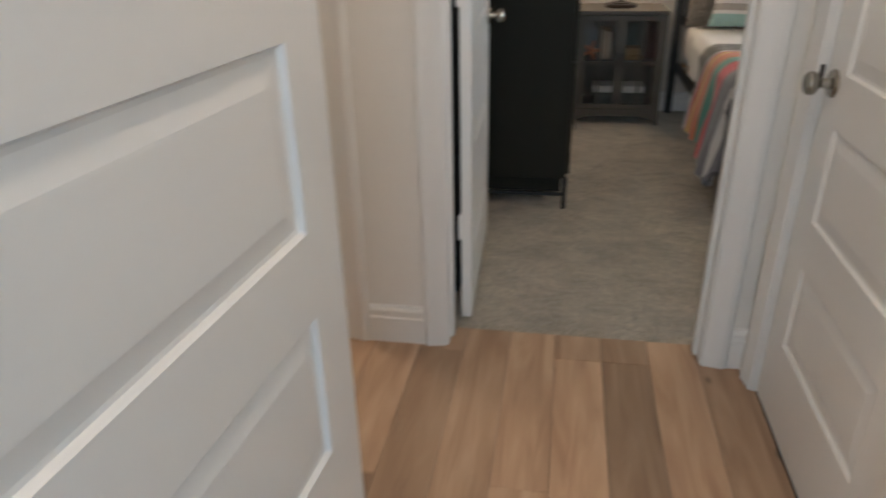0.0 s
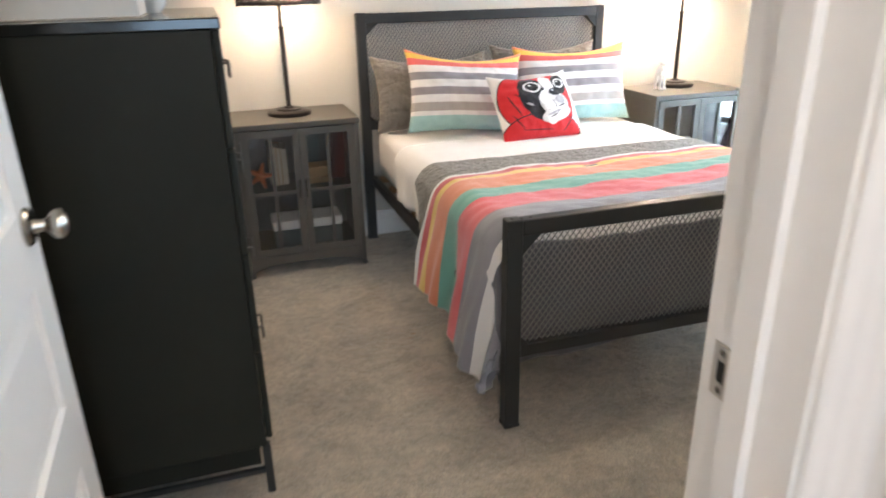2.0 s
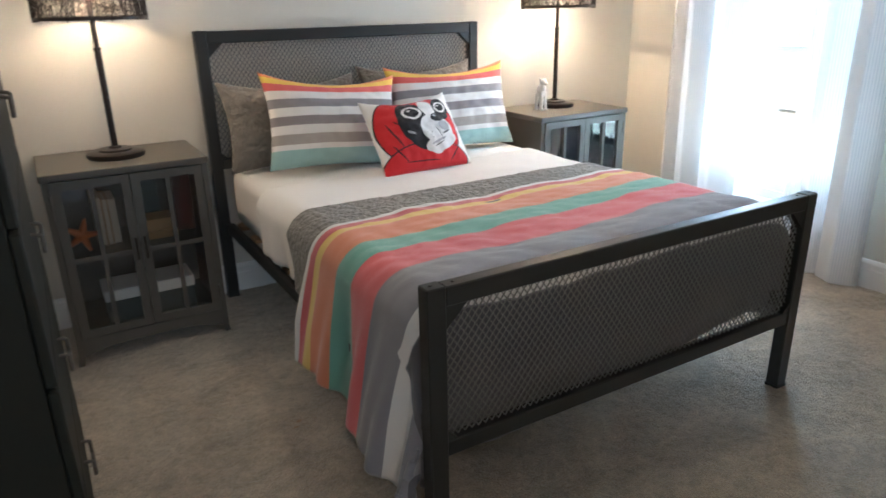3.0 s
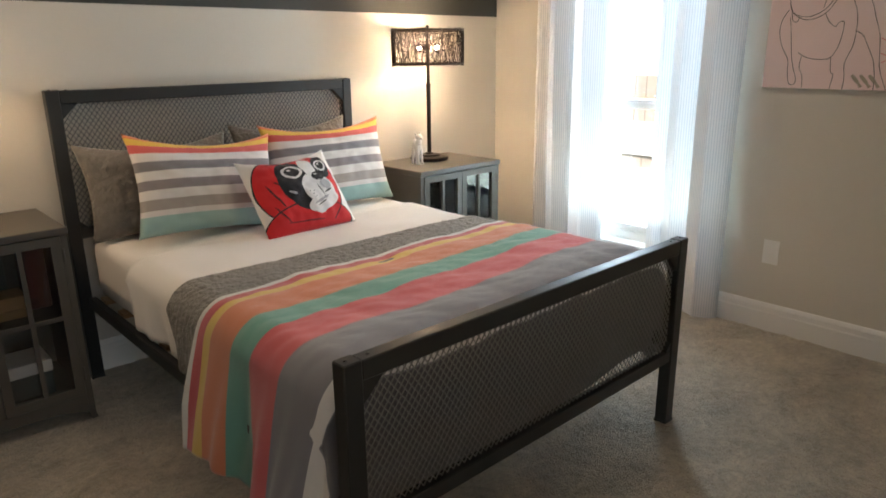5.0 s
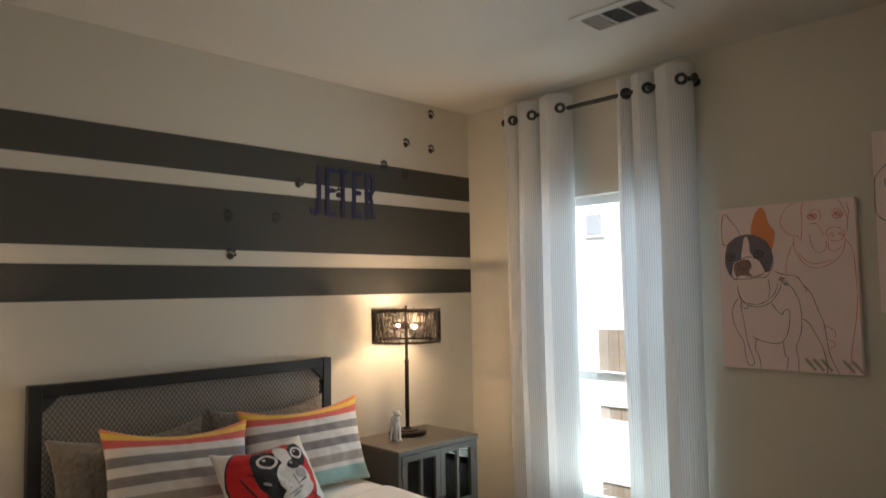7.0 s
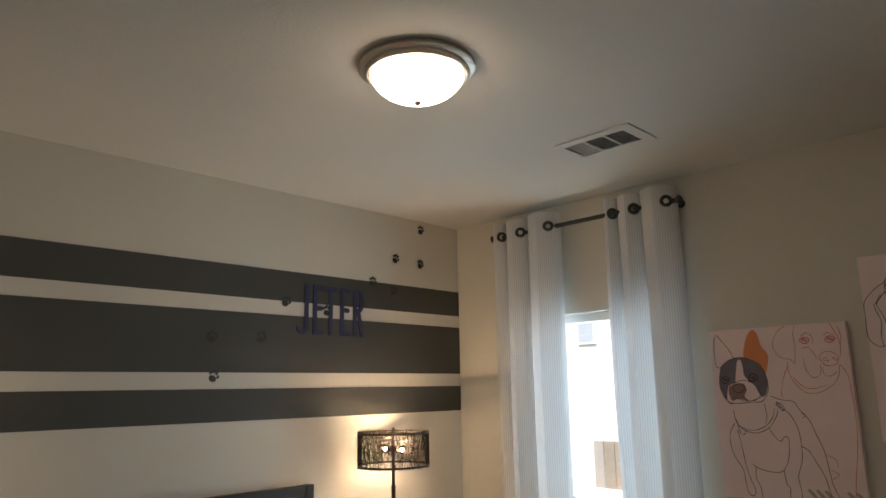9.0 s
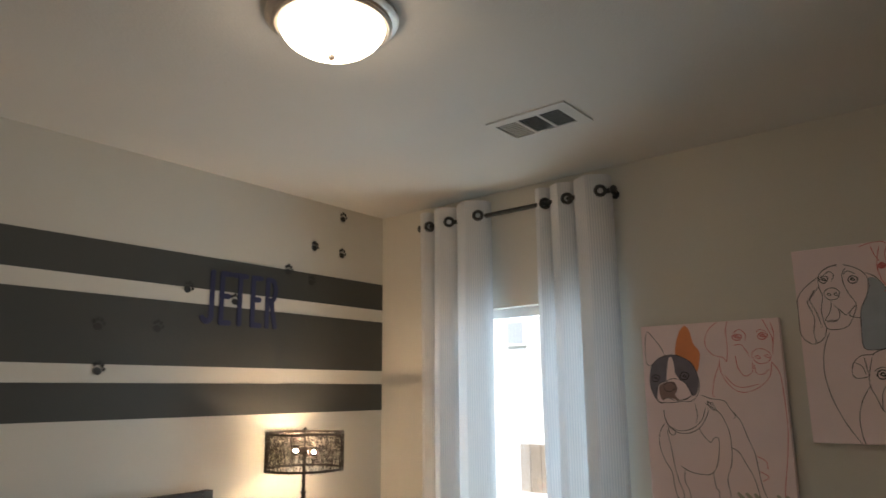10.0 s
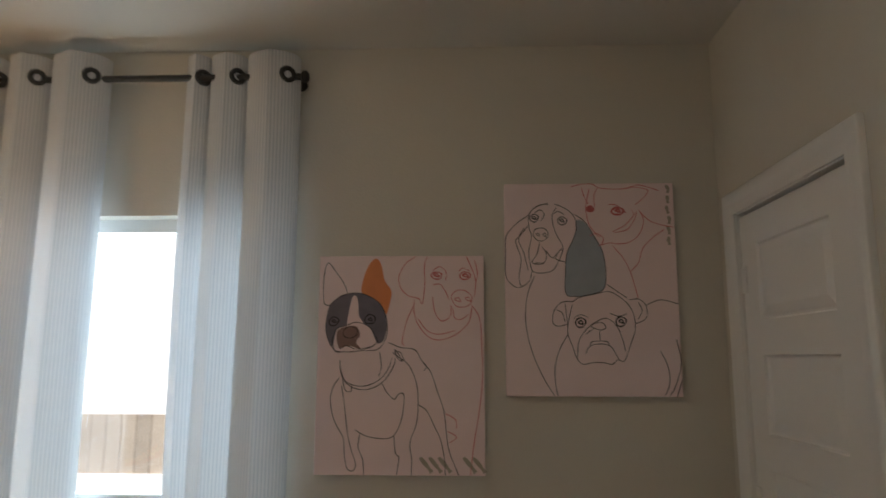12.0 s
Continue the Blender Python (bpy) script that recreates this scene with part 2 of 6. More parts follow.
def baseboard(a, b, normal, label="white moulded baseboard along the wall"):
    prof = [(0.0, 0.0), (0.014, 0.0), (0.014, 0.095), (0.011, 0.100), (0.011, 0.118), (0.015, 0.122), (0.013, 0.130), (0.007, 0.140), (0.0, 0.143)]
    bm = bmesh.new()
    n = Vector((*normal, 0))
    rows = [[bm.verts.new(Vector((*p, 0)) + n * d + Vector((0, 0, z))) for d, z in prof] for p in (a, b)]
    for k in range(len(prof) - 1):
        bm.faces.new((rows[0][k], rows[0][k + 1], rows[1][k + 1], rows[1][k]))
    for r in rows:
        bm.faces.new(r)
    return structure("baseboard", bm, M_TRIM, label, "baseboard")


casing("trim_bedroom_hall", DX0, DX1, DH, lambda u, v, h: (u, HALL_Y - h, v), "white stepped casing round the bedroom doorway")
casing("trim_bedroom_room", DX0, DX1, DH, lambda u, v, h: (u, Y0 + h, v), "white stepped casing inside the bedroom doorway")
casing("trim_closet", CX0, CX1, DH, lambda u, v, h: (u, Y0 + h, v), "white stepped casing round the closet door")
casing("trim_bath", BA0, BA1, DH, lambda u, v, h: (u, HALL_Y - h, v), "white stepped casing round the bathroom doorway")
casing("trim_linen", LY0, LY1, DH, lambda u, v, h: (HALL_X - h, u, v), "white stepped casing round a closed hall door")
casing("trim_entry", 0.775, 1.545, DH, lambda u, v, h: (u, EY + h, v), "white stepped casing round the entry doorway")
E1 = 0.02
jamb("jamb_bedroom", boxes((DX0 - E1, DX0, HALL_Y - 0.002, Y0 + 0.002, 0, DH), (DX1, DX1 + E1, HALL_Y - 0.002, Y0 + 0.002, 0, DH), (DX0 - E1, DX1 + E1, HALL_Y - 0.002, Y0 + 0.002, DH, DH + E1),
                           (DX0, DX0 + 0.010, 4.735, 4.768, 0, DH), (DX1 - 0.012, DX1, 4.735, 4.768, 0, DH)), "white painted jamb of the bedroom doorway")
jamb("jamb_closet", boxes((CX0 - E1, CX0, HALL_Y - 0.002, Y0 + 0.002, 0, DH), (CX1, CX1 + E1, HALL_Y - 0.002, Y0 + 0.002, 0, DH), (CX0 - E1, CX1 + E1, HALL_Y - 0.002, Y0 + 0.002, DH, DH + E1)), "white painted jamb of the closet doorway")
jamb("jamb_bath", boxes((BA0 - E1, BA0, HALL_Y - 0.002, Y0 + 0.002, 0, DH), (BA1, BA1 + E1, HALL_Y - 0.002, Y0 + 0.002, 0, DH), (BA0 - E1, BA1 + E1, HALL_Y - 0.002, Y0 + 0.002, DH, DH + E1)),
     "white painted jamb of the bathroom doorway")
jamb("jamb_linen", boxes((HALL_X - 0.002, HALL_X + 0.122, LY0 - E1, LY0, 0, DH), (HALL_X - 0.002, HALL_X + 0.122, LY1, LY1 + E1, 0, DH), (HALL_X - 0.002, HALL_X + 0.122, LY0 - E1, LY1 + E1, DH, DH + E1)),
     "white painted jamb of a hall door")
jamb("jamb_entry", boxes((0.755, 0.775, EY - 0.122, EY + 0.002, 0, DH), (1.545, 1.565, EY - 0.122, EY + 0.002, 0, DH), (0.755, 1.565, EY - 0.122, EY + 0.002, DH, DH + E1)), "white painted jamb of the entry doorway")
baseboard((X1, Y0), (X1, Y1), (-1, 0))
baseboard((X0, Y1), (X1, Y1), (0, -1))
baseboard((X0, Y0), (X0, Y1), (1, 0))
baseboard((DX1 + 0.083, Y0), (CX0 - 0.083, Y0), (0, 1))
baseboard((CX1 + 0.083, Y0), (X1, Y0), (0, 1))
baseboard((BA1 + 0.083, HALL_Y), (DX0 - 0.083, HALL_Y), (0, -1))
baseboard((DX1 + 0.083, HALL_Y), (HALL_X, HALL_Y), (0, -1))
baseboard((HALL_X, LY1 + 0.083), (HALL_X, HALL_Y), (-1, 0))
baseboard((HALL_X, EY), (HALL_X, LY0 - 0.083), (-1, 0))
baseboard((HX, EY), (HX, HALL_Y), (1, 0))
baseboard((-1.9, 7.4), (X0 - 0.12, 7.4), (0, -1))


# ---------------------------------------------------------------- doors
def knob(parent, x, y, z, out, label="satin nickel door knob"):
    """A round knob on its rosette; out: +1 or -1 along y."""
    bm = bmesh.new()
    turned(bm, [(0.034, 0), (0.034, 0.004), (0.030, 0.009), (0.013, 0.012), (0.011, 0.030), (0.016, 0.036), (0.026, 0.043), (0.029, 0.052), (0.027, 0.060), (0.020, 0.066), (0.006, 0.068)], 28,
           Matrix.Translation((x, y, z)) @ Matrix.Rotation(radians(-90 * out), 4, "X"))
    return part("knob", bm, M_NICKEL, parent, label, smooth=35)


def hinge(parent, x, y, z):
    bm = boxes((x - 0.002, x + 0.034, y - 0.003, y + 0.003, z - 0.045, z + 0.045))
    for k in range(5):
        rod(bm, (x - 0.004, y + 0.004, z - 0.045 + 0.018 * k), (x - 0.004, y + 0.004, z - 0.0285 + 0.018 * k), 0.0065)
    return part("hinge", bm, M_TRIM, parent, "white painted butt hinge")


def panel_door(name, label, w, m, hand_x, hinges=True, knob_out=(1, -1), h=2.03, hinge_y=0.0, st=0.114, shift=0.0):
    """A five-panel moulded door, hinge axis at the origin, leaf along +x, faces at y = 0 and y = -0.035."""
    door = thing(name, label, "door", m, kind="structure")
    t, ph = 0.035, 0.243
    rails = [(z + shift, z + shift + ph) for z in (1.683, 1.332, 0.986, 0.617, 0.244)]
    bm = boxes((0, st, -t, 0, 0.003, h), (w - st, w, -t, 0, 0.003, h), (st, w - st, -t, 0, rails[0][1], h), (st, w - st, -t, 0, 0.003, rails[4][0]))
    for lo, hi in zip(rails[1:], rails):
        box(bm, st, w - st, -t, 0, lo[1], hi[0])
    part("slab", bm, M_TRIM, door)
    bm = bmesh.new()
    for face, inward in ((0.0, -1), (-t, 1)):
        rings = []
        for d, deep in ((0, 0), (0.005, 0.0085), (0.011, 0.0095), (0.043, 0.0030), (0.047, 0.0028)):
            y = face + inward * deep
            rings.append([bm.verts.new((x, y, z)) for x, z in ((st + d, d), (w - st - d, d), (w - st - d, ph - d), (st + d, ph - d))])
        for a, b in zip(rings, rings[1:]):
            for k in range(4):
                bm.faces.new((a[k], a[(k + 1) % 4], b[(k + 1) % 4], b[k]))
        bm.faces.new(rings[-1])
    me = mesh_of("door_panel", bm, M_TRIM)
    for lo, hi in rails:
        p = new("door_panel", me)
        p.parent, p.location = door, (0, 0, lo)
    for out in knob_out:
        knob(door, hand_x, 0.0 if out > 0 else -t, 0.955, out)
    part("latch_plate", boxes((w - 0.001, w + 0.0015, -0.030, -0.005, 0.925, 0.985)), M_NICKEL, door, "nickel latch plate")
    if hinges:
        for z in (0.36, 1.12, 1.82):
            hinge(door, 0.0, hinge_y, z)
    return door


# bedroom door, swung a little past square into the room
panel_door("door_bedroom", "white five-panel door standing open into the bedroom", 0.81,
           pose(0.842, 4.832, 0.022, 0, 0, 92.3), 0.745)
# entry door that the walk starts beside
panel_door("door_entry", "white five-panel door standing open beside the hall", 0.76, pose(0.745, 2.835, 0.004, 0, 0, 84.8), 0.70, knob_out=(1,), st=0.100, shift=-0.022)
# closed door in the hall's east wall: its face stands inside the jamb
panel_door("door_linen", "closed white five-panel hall door with nickel knob", 0.743, pose(HALL_X + 0.012, LY0 + 0.003, 0.004, 0, 0, 90) , 0.690, hinges=False, knob_out=(1,))
# closed closet door
panel_door("door_closet", "closed white five-panel closet door", 0.674, pose(CX1 - 0.003, Y0 - 0.041, 0.004, 0, 0, 180), 0.61, knob_out=(-1,), hinge_y=-0.037)
plate = thing("strike_plate", "satin nickel strike plate on the door jamb", "strike plate")
part("plate", boxes((DX1 - 0.0025, DX1 + 0.001, 4.772, 4.800, 0.948, 1.008)), M_STRIKE, plate)
part("latch_hole", boxes((DX1 - 0.0032, DX1 - 0.0026, 4.782, 4.792, 0.966, 0.990)), M_DARK, plate, "dark latch hole")
for z in (0.956, 1.000):
    bm = bmesh.new()
    rod(bm, (DX1 - 0.0034, 4.787, z), (DX1 - 0.0026, 4.787, z), 0.0035, seg=12)
    part("screw", bm, M_NICKEL, plate)
tagged(new("strike_plate", mesh_of("strike_plate", boxes((HALL_X - 0.004, HALL_X + 0.006, LY1 - 0.001, LY1 + 0.006, 0.952, 0.992)), M_BRONZE)), "dark metal strike lip beside the hall door", "strike plate")
# added dark slab: stands for the shade in the open door's hinge gap
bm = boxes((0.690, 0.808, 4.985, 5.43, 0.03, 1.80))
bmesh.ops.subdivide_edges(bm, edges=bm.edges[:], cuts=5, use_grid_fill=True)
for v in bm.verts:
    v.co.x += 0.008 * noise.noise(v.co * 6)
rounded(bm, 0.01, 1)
tagged(part("hinge_gap_slab", bm, M_DARK, smooth=60), "dark slab added behind the open door to blacken the hinge gap", "garment bag")


# ---------------------------------------------------------------- window and curtains
window = thing("window_1", "tall white single-hung window over a low sill", "window", kind="structure")
XW = X1 + 0.075
part("window_frame", boxes((XW, XW + 0.06, WY0, WY0 + 0.045, WZ0, WZ1), (XW, XW + 0.06, WY1 - 0.045, WY1, WZ0, WZ1), (XW, XW + 0.06, WY0 + 0.045, WY1 - 0.045, WZ1 - 0.05, WZ1),
                           (XW, XW + 0.06, WY0 + 0.045, WY1 - 0.045, WZ0, WZ0 + 0.05)), M_TRIM, window)
part("meeting_rail", boxes((XW + 0.004, XW + 0.05, WY0 + 0.045, WY1 - 0.045, 1.03, 1.078), (XW - 0.012, XW + 0.004, WY0 + 0.30, WY1 - 0.30, 1.045, 1.062)), M_TRIM, window)
part("lower_sash", boxes((XW + 0.006, XW + 0.04, WY0 + 0.045, WY0 + 0.08, WZ0 + 0.05, 1.03), (XW + 0.006, XW + 0.04, WY1 - 0.08, WY1 - 0.045, WZ0 + 0.05, 1.03),
                         (XW + 0.006, XW + 0.04, WY0 + 0.08, WY1 - 0.08, WZ0 + 0.05, WZ0 + 0.09)), M_TRIM, window)
part("window_sill", rounded(boxes((X1 - 0.03, XW, WY0 - 0.03, WY1 + 0.03, WZ0 - 0.025, WZ0 + 0.004)), 0.006), M_TRIM, window)
part("window_apron", boxes((X1 - 0.012, X1, WY0 - 0.02, WY1 + 0.02, WZ0 - 0.085, WZ0 - 0.026)), M_TRIM, window)
for z0, z1 in ((WZ0 + 0.09, 1.03), (1.078, WZ1 - 0.05)):
    pane = part("pane", boxes((XW + 0.026, XW + 0.030, WY0 + 0.045, WY1 - 0.045, z0, z1)), M_GLASS, window, "clear window glass")
    pane.visible_shadow = False


def curtain_cloth():
    m = bpy.data.materials.new("white ribbed curtain cloth")
    m.use_nodes = True
    n, l, b = nodes_of(m)
    uv = n.new("ShaderNodeUVMap")
    sep = n.new("ShaderNodeSeparateXYZ")
    l.new(uv.outputs[0], sep.inputs[0])
    mul = n.new("ShaderNodeMath")
    mul.operation = "MULTIPLY"
    mul.inputs[1].default_value = 2 * math.pi / 0.0125
    l.new(sep.outputs[0], mul.inputs[0])
    sn = n.new("ShaderNodeMath")
    sn.operation = "SINE"
    l.new(mul.outputs[0], sn.inputs[0])
    ramp = n.new("ShaderNodeValToRGB")
    ramp.color_ramp.elements[0].position, ramp.color_ramp.elements[0].color = 0.30, (0.74, 0.74, 0.745, 1)
    ramp.color_ramp.elements[1].position, ramp.color_ramp.elements[1].color = 0.80, (0.58, 0.60, 0.63, 1)
    l.new(sn.outputs[0], ramp.inputs[0])
    tr = n.new("ShaderNodeBsdfTranslucent")
    l.new(ramp.outputs[0], tr.inputs[0])
    l.new(ramp.outputs[0], b.inputs["Base Color"])
    b.inputs["Roughness"].default_value = 0.85
    bp = n.new("ShaderNodeBump")
    bp.inputs["Strength"].default_value, bp.inputs["Distance"].default_value = 0.3, 0.002
    l.new(sn.outputs[0], bp.inputs["Height"])
    l.new(bp.outputs[0], b.inputs["Normal"])
    mix = n.new("ShaderNodeMixShader")
    mix.inputs[0].default_value = 0.135
    l.new(b.outputs[0], mix.inputs[1])
    l.new(tr.outputs[0], mix.inputs[2])
    l.new(mix.outputs[0], n["Material Output"].inputs[0])
    return m


M_CURTAIN = curtain_cloth()
ROD_X, ROD_Z = 4.405, 2.592


def curtain(lobes, seed, label):
    """One panel: round lobes towards the room, each between two valleys behind the rod, nearly straight down to the hem."""
    th = thing("curtain", label, "curtain", group="curtain pair")
    rnd = random.Random(seed)
    nv, ns = 60, 26
    bm = bmesh.new()
    uvl = bm.loops.layers.uv.new("UVMap")
    tops = [(rnd.uniform(-0.012, 0.012), rnd.uniform(0, 6), rnd.uniform(0.85, 1.1)) for _ in lobes]
    cols = []
    for k, (ya, yb) in enumerate(lobes):
        lean, ph, deep = tops[k]
        for a in range(ns + (1 if k == len(lobes) - 1 else 0)):
            cols.append((k, a / ns, ya, yb, lean, ph, deep))
    rows = []
    for b in range(nv + 1):
        v = b / nv
        row, run, last = [], 0.0, None
        for k, q, ya, yb, lean, ph, deep in cols:
            bump = math.sin(math.pi * q) ** 0.75
            amp = (0.030 + 0.30 * (yb - ya)) * deep * (1 - 0.18 * v)
            x = ROD_X + 0.034 - amp * bump + 0.007 * v * math.sin(9 * q + ph + 4 * v) * math.sin(math.pi * q)
            y = ya + (yb - ya) * (q - 0.045 * math.sin(4 * math.pi * q)) + lean * v * math.sin(math.pi * min(v, 1)) + 0.004 * math.sin(7 * v + ph)
            z = 2.674 + 0.006 * bump - v * (2.656 + 0.006 * bump)
            p = Vector((x, y, z))
            run += (Vector((p.x, p.y, 0)) - last).length if last else 0.0
            last = Vector((p.x, p.y, 0))
            row.append((bm.verts.new(p), run))
        rows.append(row)
    total = rows[0][-1][1]
    for b, (r0, r1) in enumerate(zip(rows, rows[1:])):
        for k in range(len(cols) - 1):
            f = bm.faces.new((r0[k][0], r0[k + 1][0], r1[k + 1][0], r1[k][0]))
            for lp, (vert, u), row, vv in zip(f.loops, (r0[k], r0[k + 1], r1[k + 1], r1[k]), (r0, r0, r1, r1), (b, b, b + 1, b + 1)):
                lp[uvl].uv = (u * total / row[-1][1], vv / nv * 2.65)
    part("cloth", bm, M_CURTAIN, th, smooth=180)
    for (ya, yb), (lean, ph, deep) in zip(lobes, tops):
        if yb - ya < 0.08:
            continue
        amp = (0.030 + 0.30 * (yb - ya)) * deep
        pts = [Vector((ROD_X + 0.034 - amp * math.sin(math.pi * q) ** 0.75, ya + (yb - ya) * (q - 0.045 * math.sin(4 * math.pi * q)), ROD_Z)) for q in (0.12, 0.20, 0.28)]
        along = (pts[2] - pts[0]).normalized()
        mid = pts[1] + Vector((-along.y, along.x, 0)) * 0.003
        bm = bmesh.new()
        ring = [mid + along * 0.023 * math.cos(2 * math.pi * e / 24) + Vector((0, 0, 0.023 * math.sin(2 * math.pi * e / 24))) for e in range(24)]
        for e in range(24):
            rod(bm, ring[e], ring[(e + 1) % 24], 0.0095, seg=6)
        part("grommet", bm, M_METAL, th, "black metal grommet")
    return th


curtain([(6.345, 6.545), (6.545, 6.686), (6.686, 6.776)], 3, "white ribbed curtain panel bunched beside the window")
curtain([(7.068, 7.288), (7.288, 7.455), (7.455, 7.562)], 5, "white ribbed curtain panel hung near the room corner")
rodt = thing("curtain_rod", "black metal curtain rod above the window", "curtain rod")
bm = bmesh.new()
rod(bm, (ROD_X, 6.335, ROD_Z), (ROD_X, 7.536, ROD_Z), 0.0125, seg=16)
part("pole", bm, M_METAL, rodt, smooth=40)
for s, y in ((-1, 6.335), (1, 7.536)):
    bm = bmesh.new()
    turned(bm, [(0.012, 0), (0.021, 0.006), (0.023, 0.014), (0.021, 0.022), (0.013, 0.028)], 20, Matrix.Translation((ROD_X, y, ROD_Z)) @ Matrix.Rotation(radians(-90 * s), 4, "X"))
    part("finial", bm, M_METAL, rodt, smooth=40)
    bm = bmesh.new()
    rod(bm, (ROD_X, y - s * 0.018, ROD_Z), (X1 - 0.004, y - s * 0.018, ROD_Z), 0.007)
    rod(bm, (X1 - 0.008, y - s * 0.018, ROD_Z), (X1, y - s * 0.018, ROD_Z), 0.022, seg=20)
    part("bracket", bm, M_METAL, rodt, smooth=40)

# ---------------------------------------------------------------- bed
BX0, BX1 = 1.932, 3.382
HX0, HX1 = 1.901, 3.322                # the headboard stands a little to the west and is narrower
FY, HY = 5.995, 7.930
bed = thing("bed", "black steel bed frame with expanded-metal head and foot panels", "bed")


def lattice(x0, x1, y, z0, z1, pitch, rise):
    """Crossing slanted strips that make diamonds, cut to a rectangle, in the plane of y."""
    bm = bmesh.new()
    w, d = 0.0016, 0.0011
    slope = rise / pitch
    for sgn in (1, -1):
        k = -int((z1 - z0) / rise) - 2
        while True:
            c = k * pitch
            k += 1
            if c > (x1 - x0) + (z1 - z0) / slope:
                break
            lo_x, hi_x = (c, c + (z1 - z0) / slope) if sgn > 0 else (c, c - (z1 - z0) / slope)
            ts = []
            for t in (0.0, 1.0):
                ts.append((lo_x + (hi_x - lo_x) * t, t))
            t0, t1 = 0.0, 1.0
            dx = hi_x - lo_x
            ta, tb = (0 - lo_x) / dx, ((x1 - x0) - lo_x) / dx
            t0, t1 = max(t0, min(ta, tb)), min(t1, max(ta, tb))
            if t1 - t0 < 0.02:
                continue
            p0 = Vector((x0 + lo_x + dx * t0, y + sgn * 0.0006, z0 + (z1 - z0) * t0))
            p1 = Vector((x0 + lo_x + dx * t1, y + sgn * 0.0006, z0 + (z1 - z0) * t1))
            side = (p1 - p0).normalized().cross(Vector((0, 1, 0))) * w
            dep = Vector((0, d, 0))
            vs = [bm.verts.new(p + s * side + e * dep) for p in (p0, p1) for s, e in ((-1, -1), (1, -1), (1, 1), (-1, 1))]
            for q in range(4):
                bm.faces.new((vs[q], vs[(q + 1) % 4], vs[4 + (q + 1) % 4], vs[4 + q]))
    return bm


def gusset(x, z, sx, sz, y0, y1, a=0.060):
    bm = bmesh.new()
    f = [[bm.verts.new((x + sx * u, y, z + sz * v)) for u, v in ((0, 0), (a, 0), (0, a))] for y in (y0, y1)]
    bm.faces.new(f[0])
    bm.faces.new(f[1])
    for k in range(3):
        bm.faces.new((f[0][k], f[0][(k + 1) % 3], f[1][(k + 1) % 3], f[1][k]))
    return bm


M_LATTICE = material("dark expanded steel", (0.24, 0.236, 0.226), 0.36, metal=0.4, vary=0.1, scale=20)
for y, top, low, name, BL, BR in ((FY, 0.713, 0.255, "foot", BX0, BX1), (HY - 0.05, 1.215, 0.62, "head", HX0, HX1)):
    y0, y1 = y, y + 0.045
    for x in (BL, BR - 0.05):
        part(name + "_post", rounded(boxes((x, x + 0.05, y0, y1, 0.012, top)), 0.003, 1), M_METAL, bed)
        part("foot_cap", rounded(boxes((x - 0.002, x + 0.052, y0 - 0.002, y1 + 0.002, 0.0, 0.014)), 0.002, 1), M_METAL, bed)
    part(name + "_top_rail", rounded(boxes((BL + 0.05, BR - 0.05, y0 + 0.002, y1 - 0.002, top - 0.052, top - 0.002)), 0.003, 1), M_METAL, bed)
    part(name + "_low_rail", rounded(boxes((BL + 0.05, BR - 0.05, y0 + 0.004, y1 - 0.004, low, low + 0.045)), 0.003, 1), M_METAL, bed)
    for sx, x in ((1, BL + 0.05), (-1, BR - 0.05)):
        part("gusset", gusset(x, top - 0.052, sx, -1, y0 + 0.006, y1 - 0.006), M_METAL, bed)
        part("gusset", gusset(x, low + 0.045, sx, 1, y0 + 0.006, y1 - 0.006, 0.03), M_METAL, bed)
        for k in range(3):
            bm = bmesh.new()
            turned(bm, [(0.005, 0), (0.005, 0.002), (0.002, 0.003)], 10, Matrix.Translation((x + sx * (-0.03 + 0.03 * k), (y0 + y1) / 2, top - 0.002 if k else top)))
            part("rivet", bm, M_METAL, bed)
    part(name + "_mesh", lattice(BL + 0.05, BR - 0.05, (y0 + y1) / 2, low + 0.045, top - 0.052, 0.0205, 0.0275), M_LATTICE, bed, "dark expanded-metal mesh panel")
for x in (BX0 + 0.004, HX1 - 0.020):
    part("side_rail", rounded(boxes((x, x + 0.03, FY + 0.045, HY - 0.05, 0.318, 0.368)), 0.003, 1), M_METAL, bed)
M_SLAT = material("pale pine slat", (0.45, 0.30, 0.17), 0.6, vary=0.2, scale=12)
for k in range(9):
    part("slat", boxes((BX0 + 0.042, BX1 - 0.042, 6.10 + 0.21 * k, 6.17 + 0.21 * k, 0.352, 0.370)), M_SLAT, bed)
part("centre_leg", boxes((2.64, 2.68, 6.95, 6.99, 0.012, 0.352)), M_METAL, bed)


def cloth(name, colour, vary=0.03, rough=0.9, weave=900, bump=0.25, scale=5):
    m = material(name, colour, rough, vary=vary, scale=scale, grain=0.05, grain_scale=700, bump=bump, bump_scale=weave, sheen=0.2)
    return m


M_SHEET = cloth("white cotton", (0.80, 0.78, 0.76))
M_QUILT = cloth("grey crinkled quilting", (0.25, 0.235, 0.215), vary=0.25, scale=45, weave=55, bump=1.0)
M_SHAM = cloth("grey crinkled sham cloth", (0.185, 0.168, 0.145), vary=0.2, scale=40, weave=45, bump=1.0)


for m_ in (M_QUILT, M_SHAM):
    for nd in m_.node_tree.nodes:
        if nd.bl_idname == "ShaderNodeBump":
            nd.inputs["Distance"].default_value = 0.02


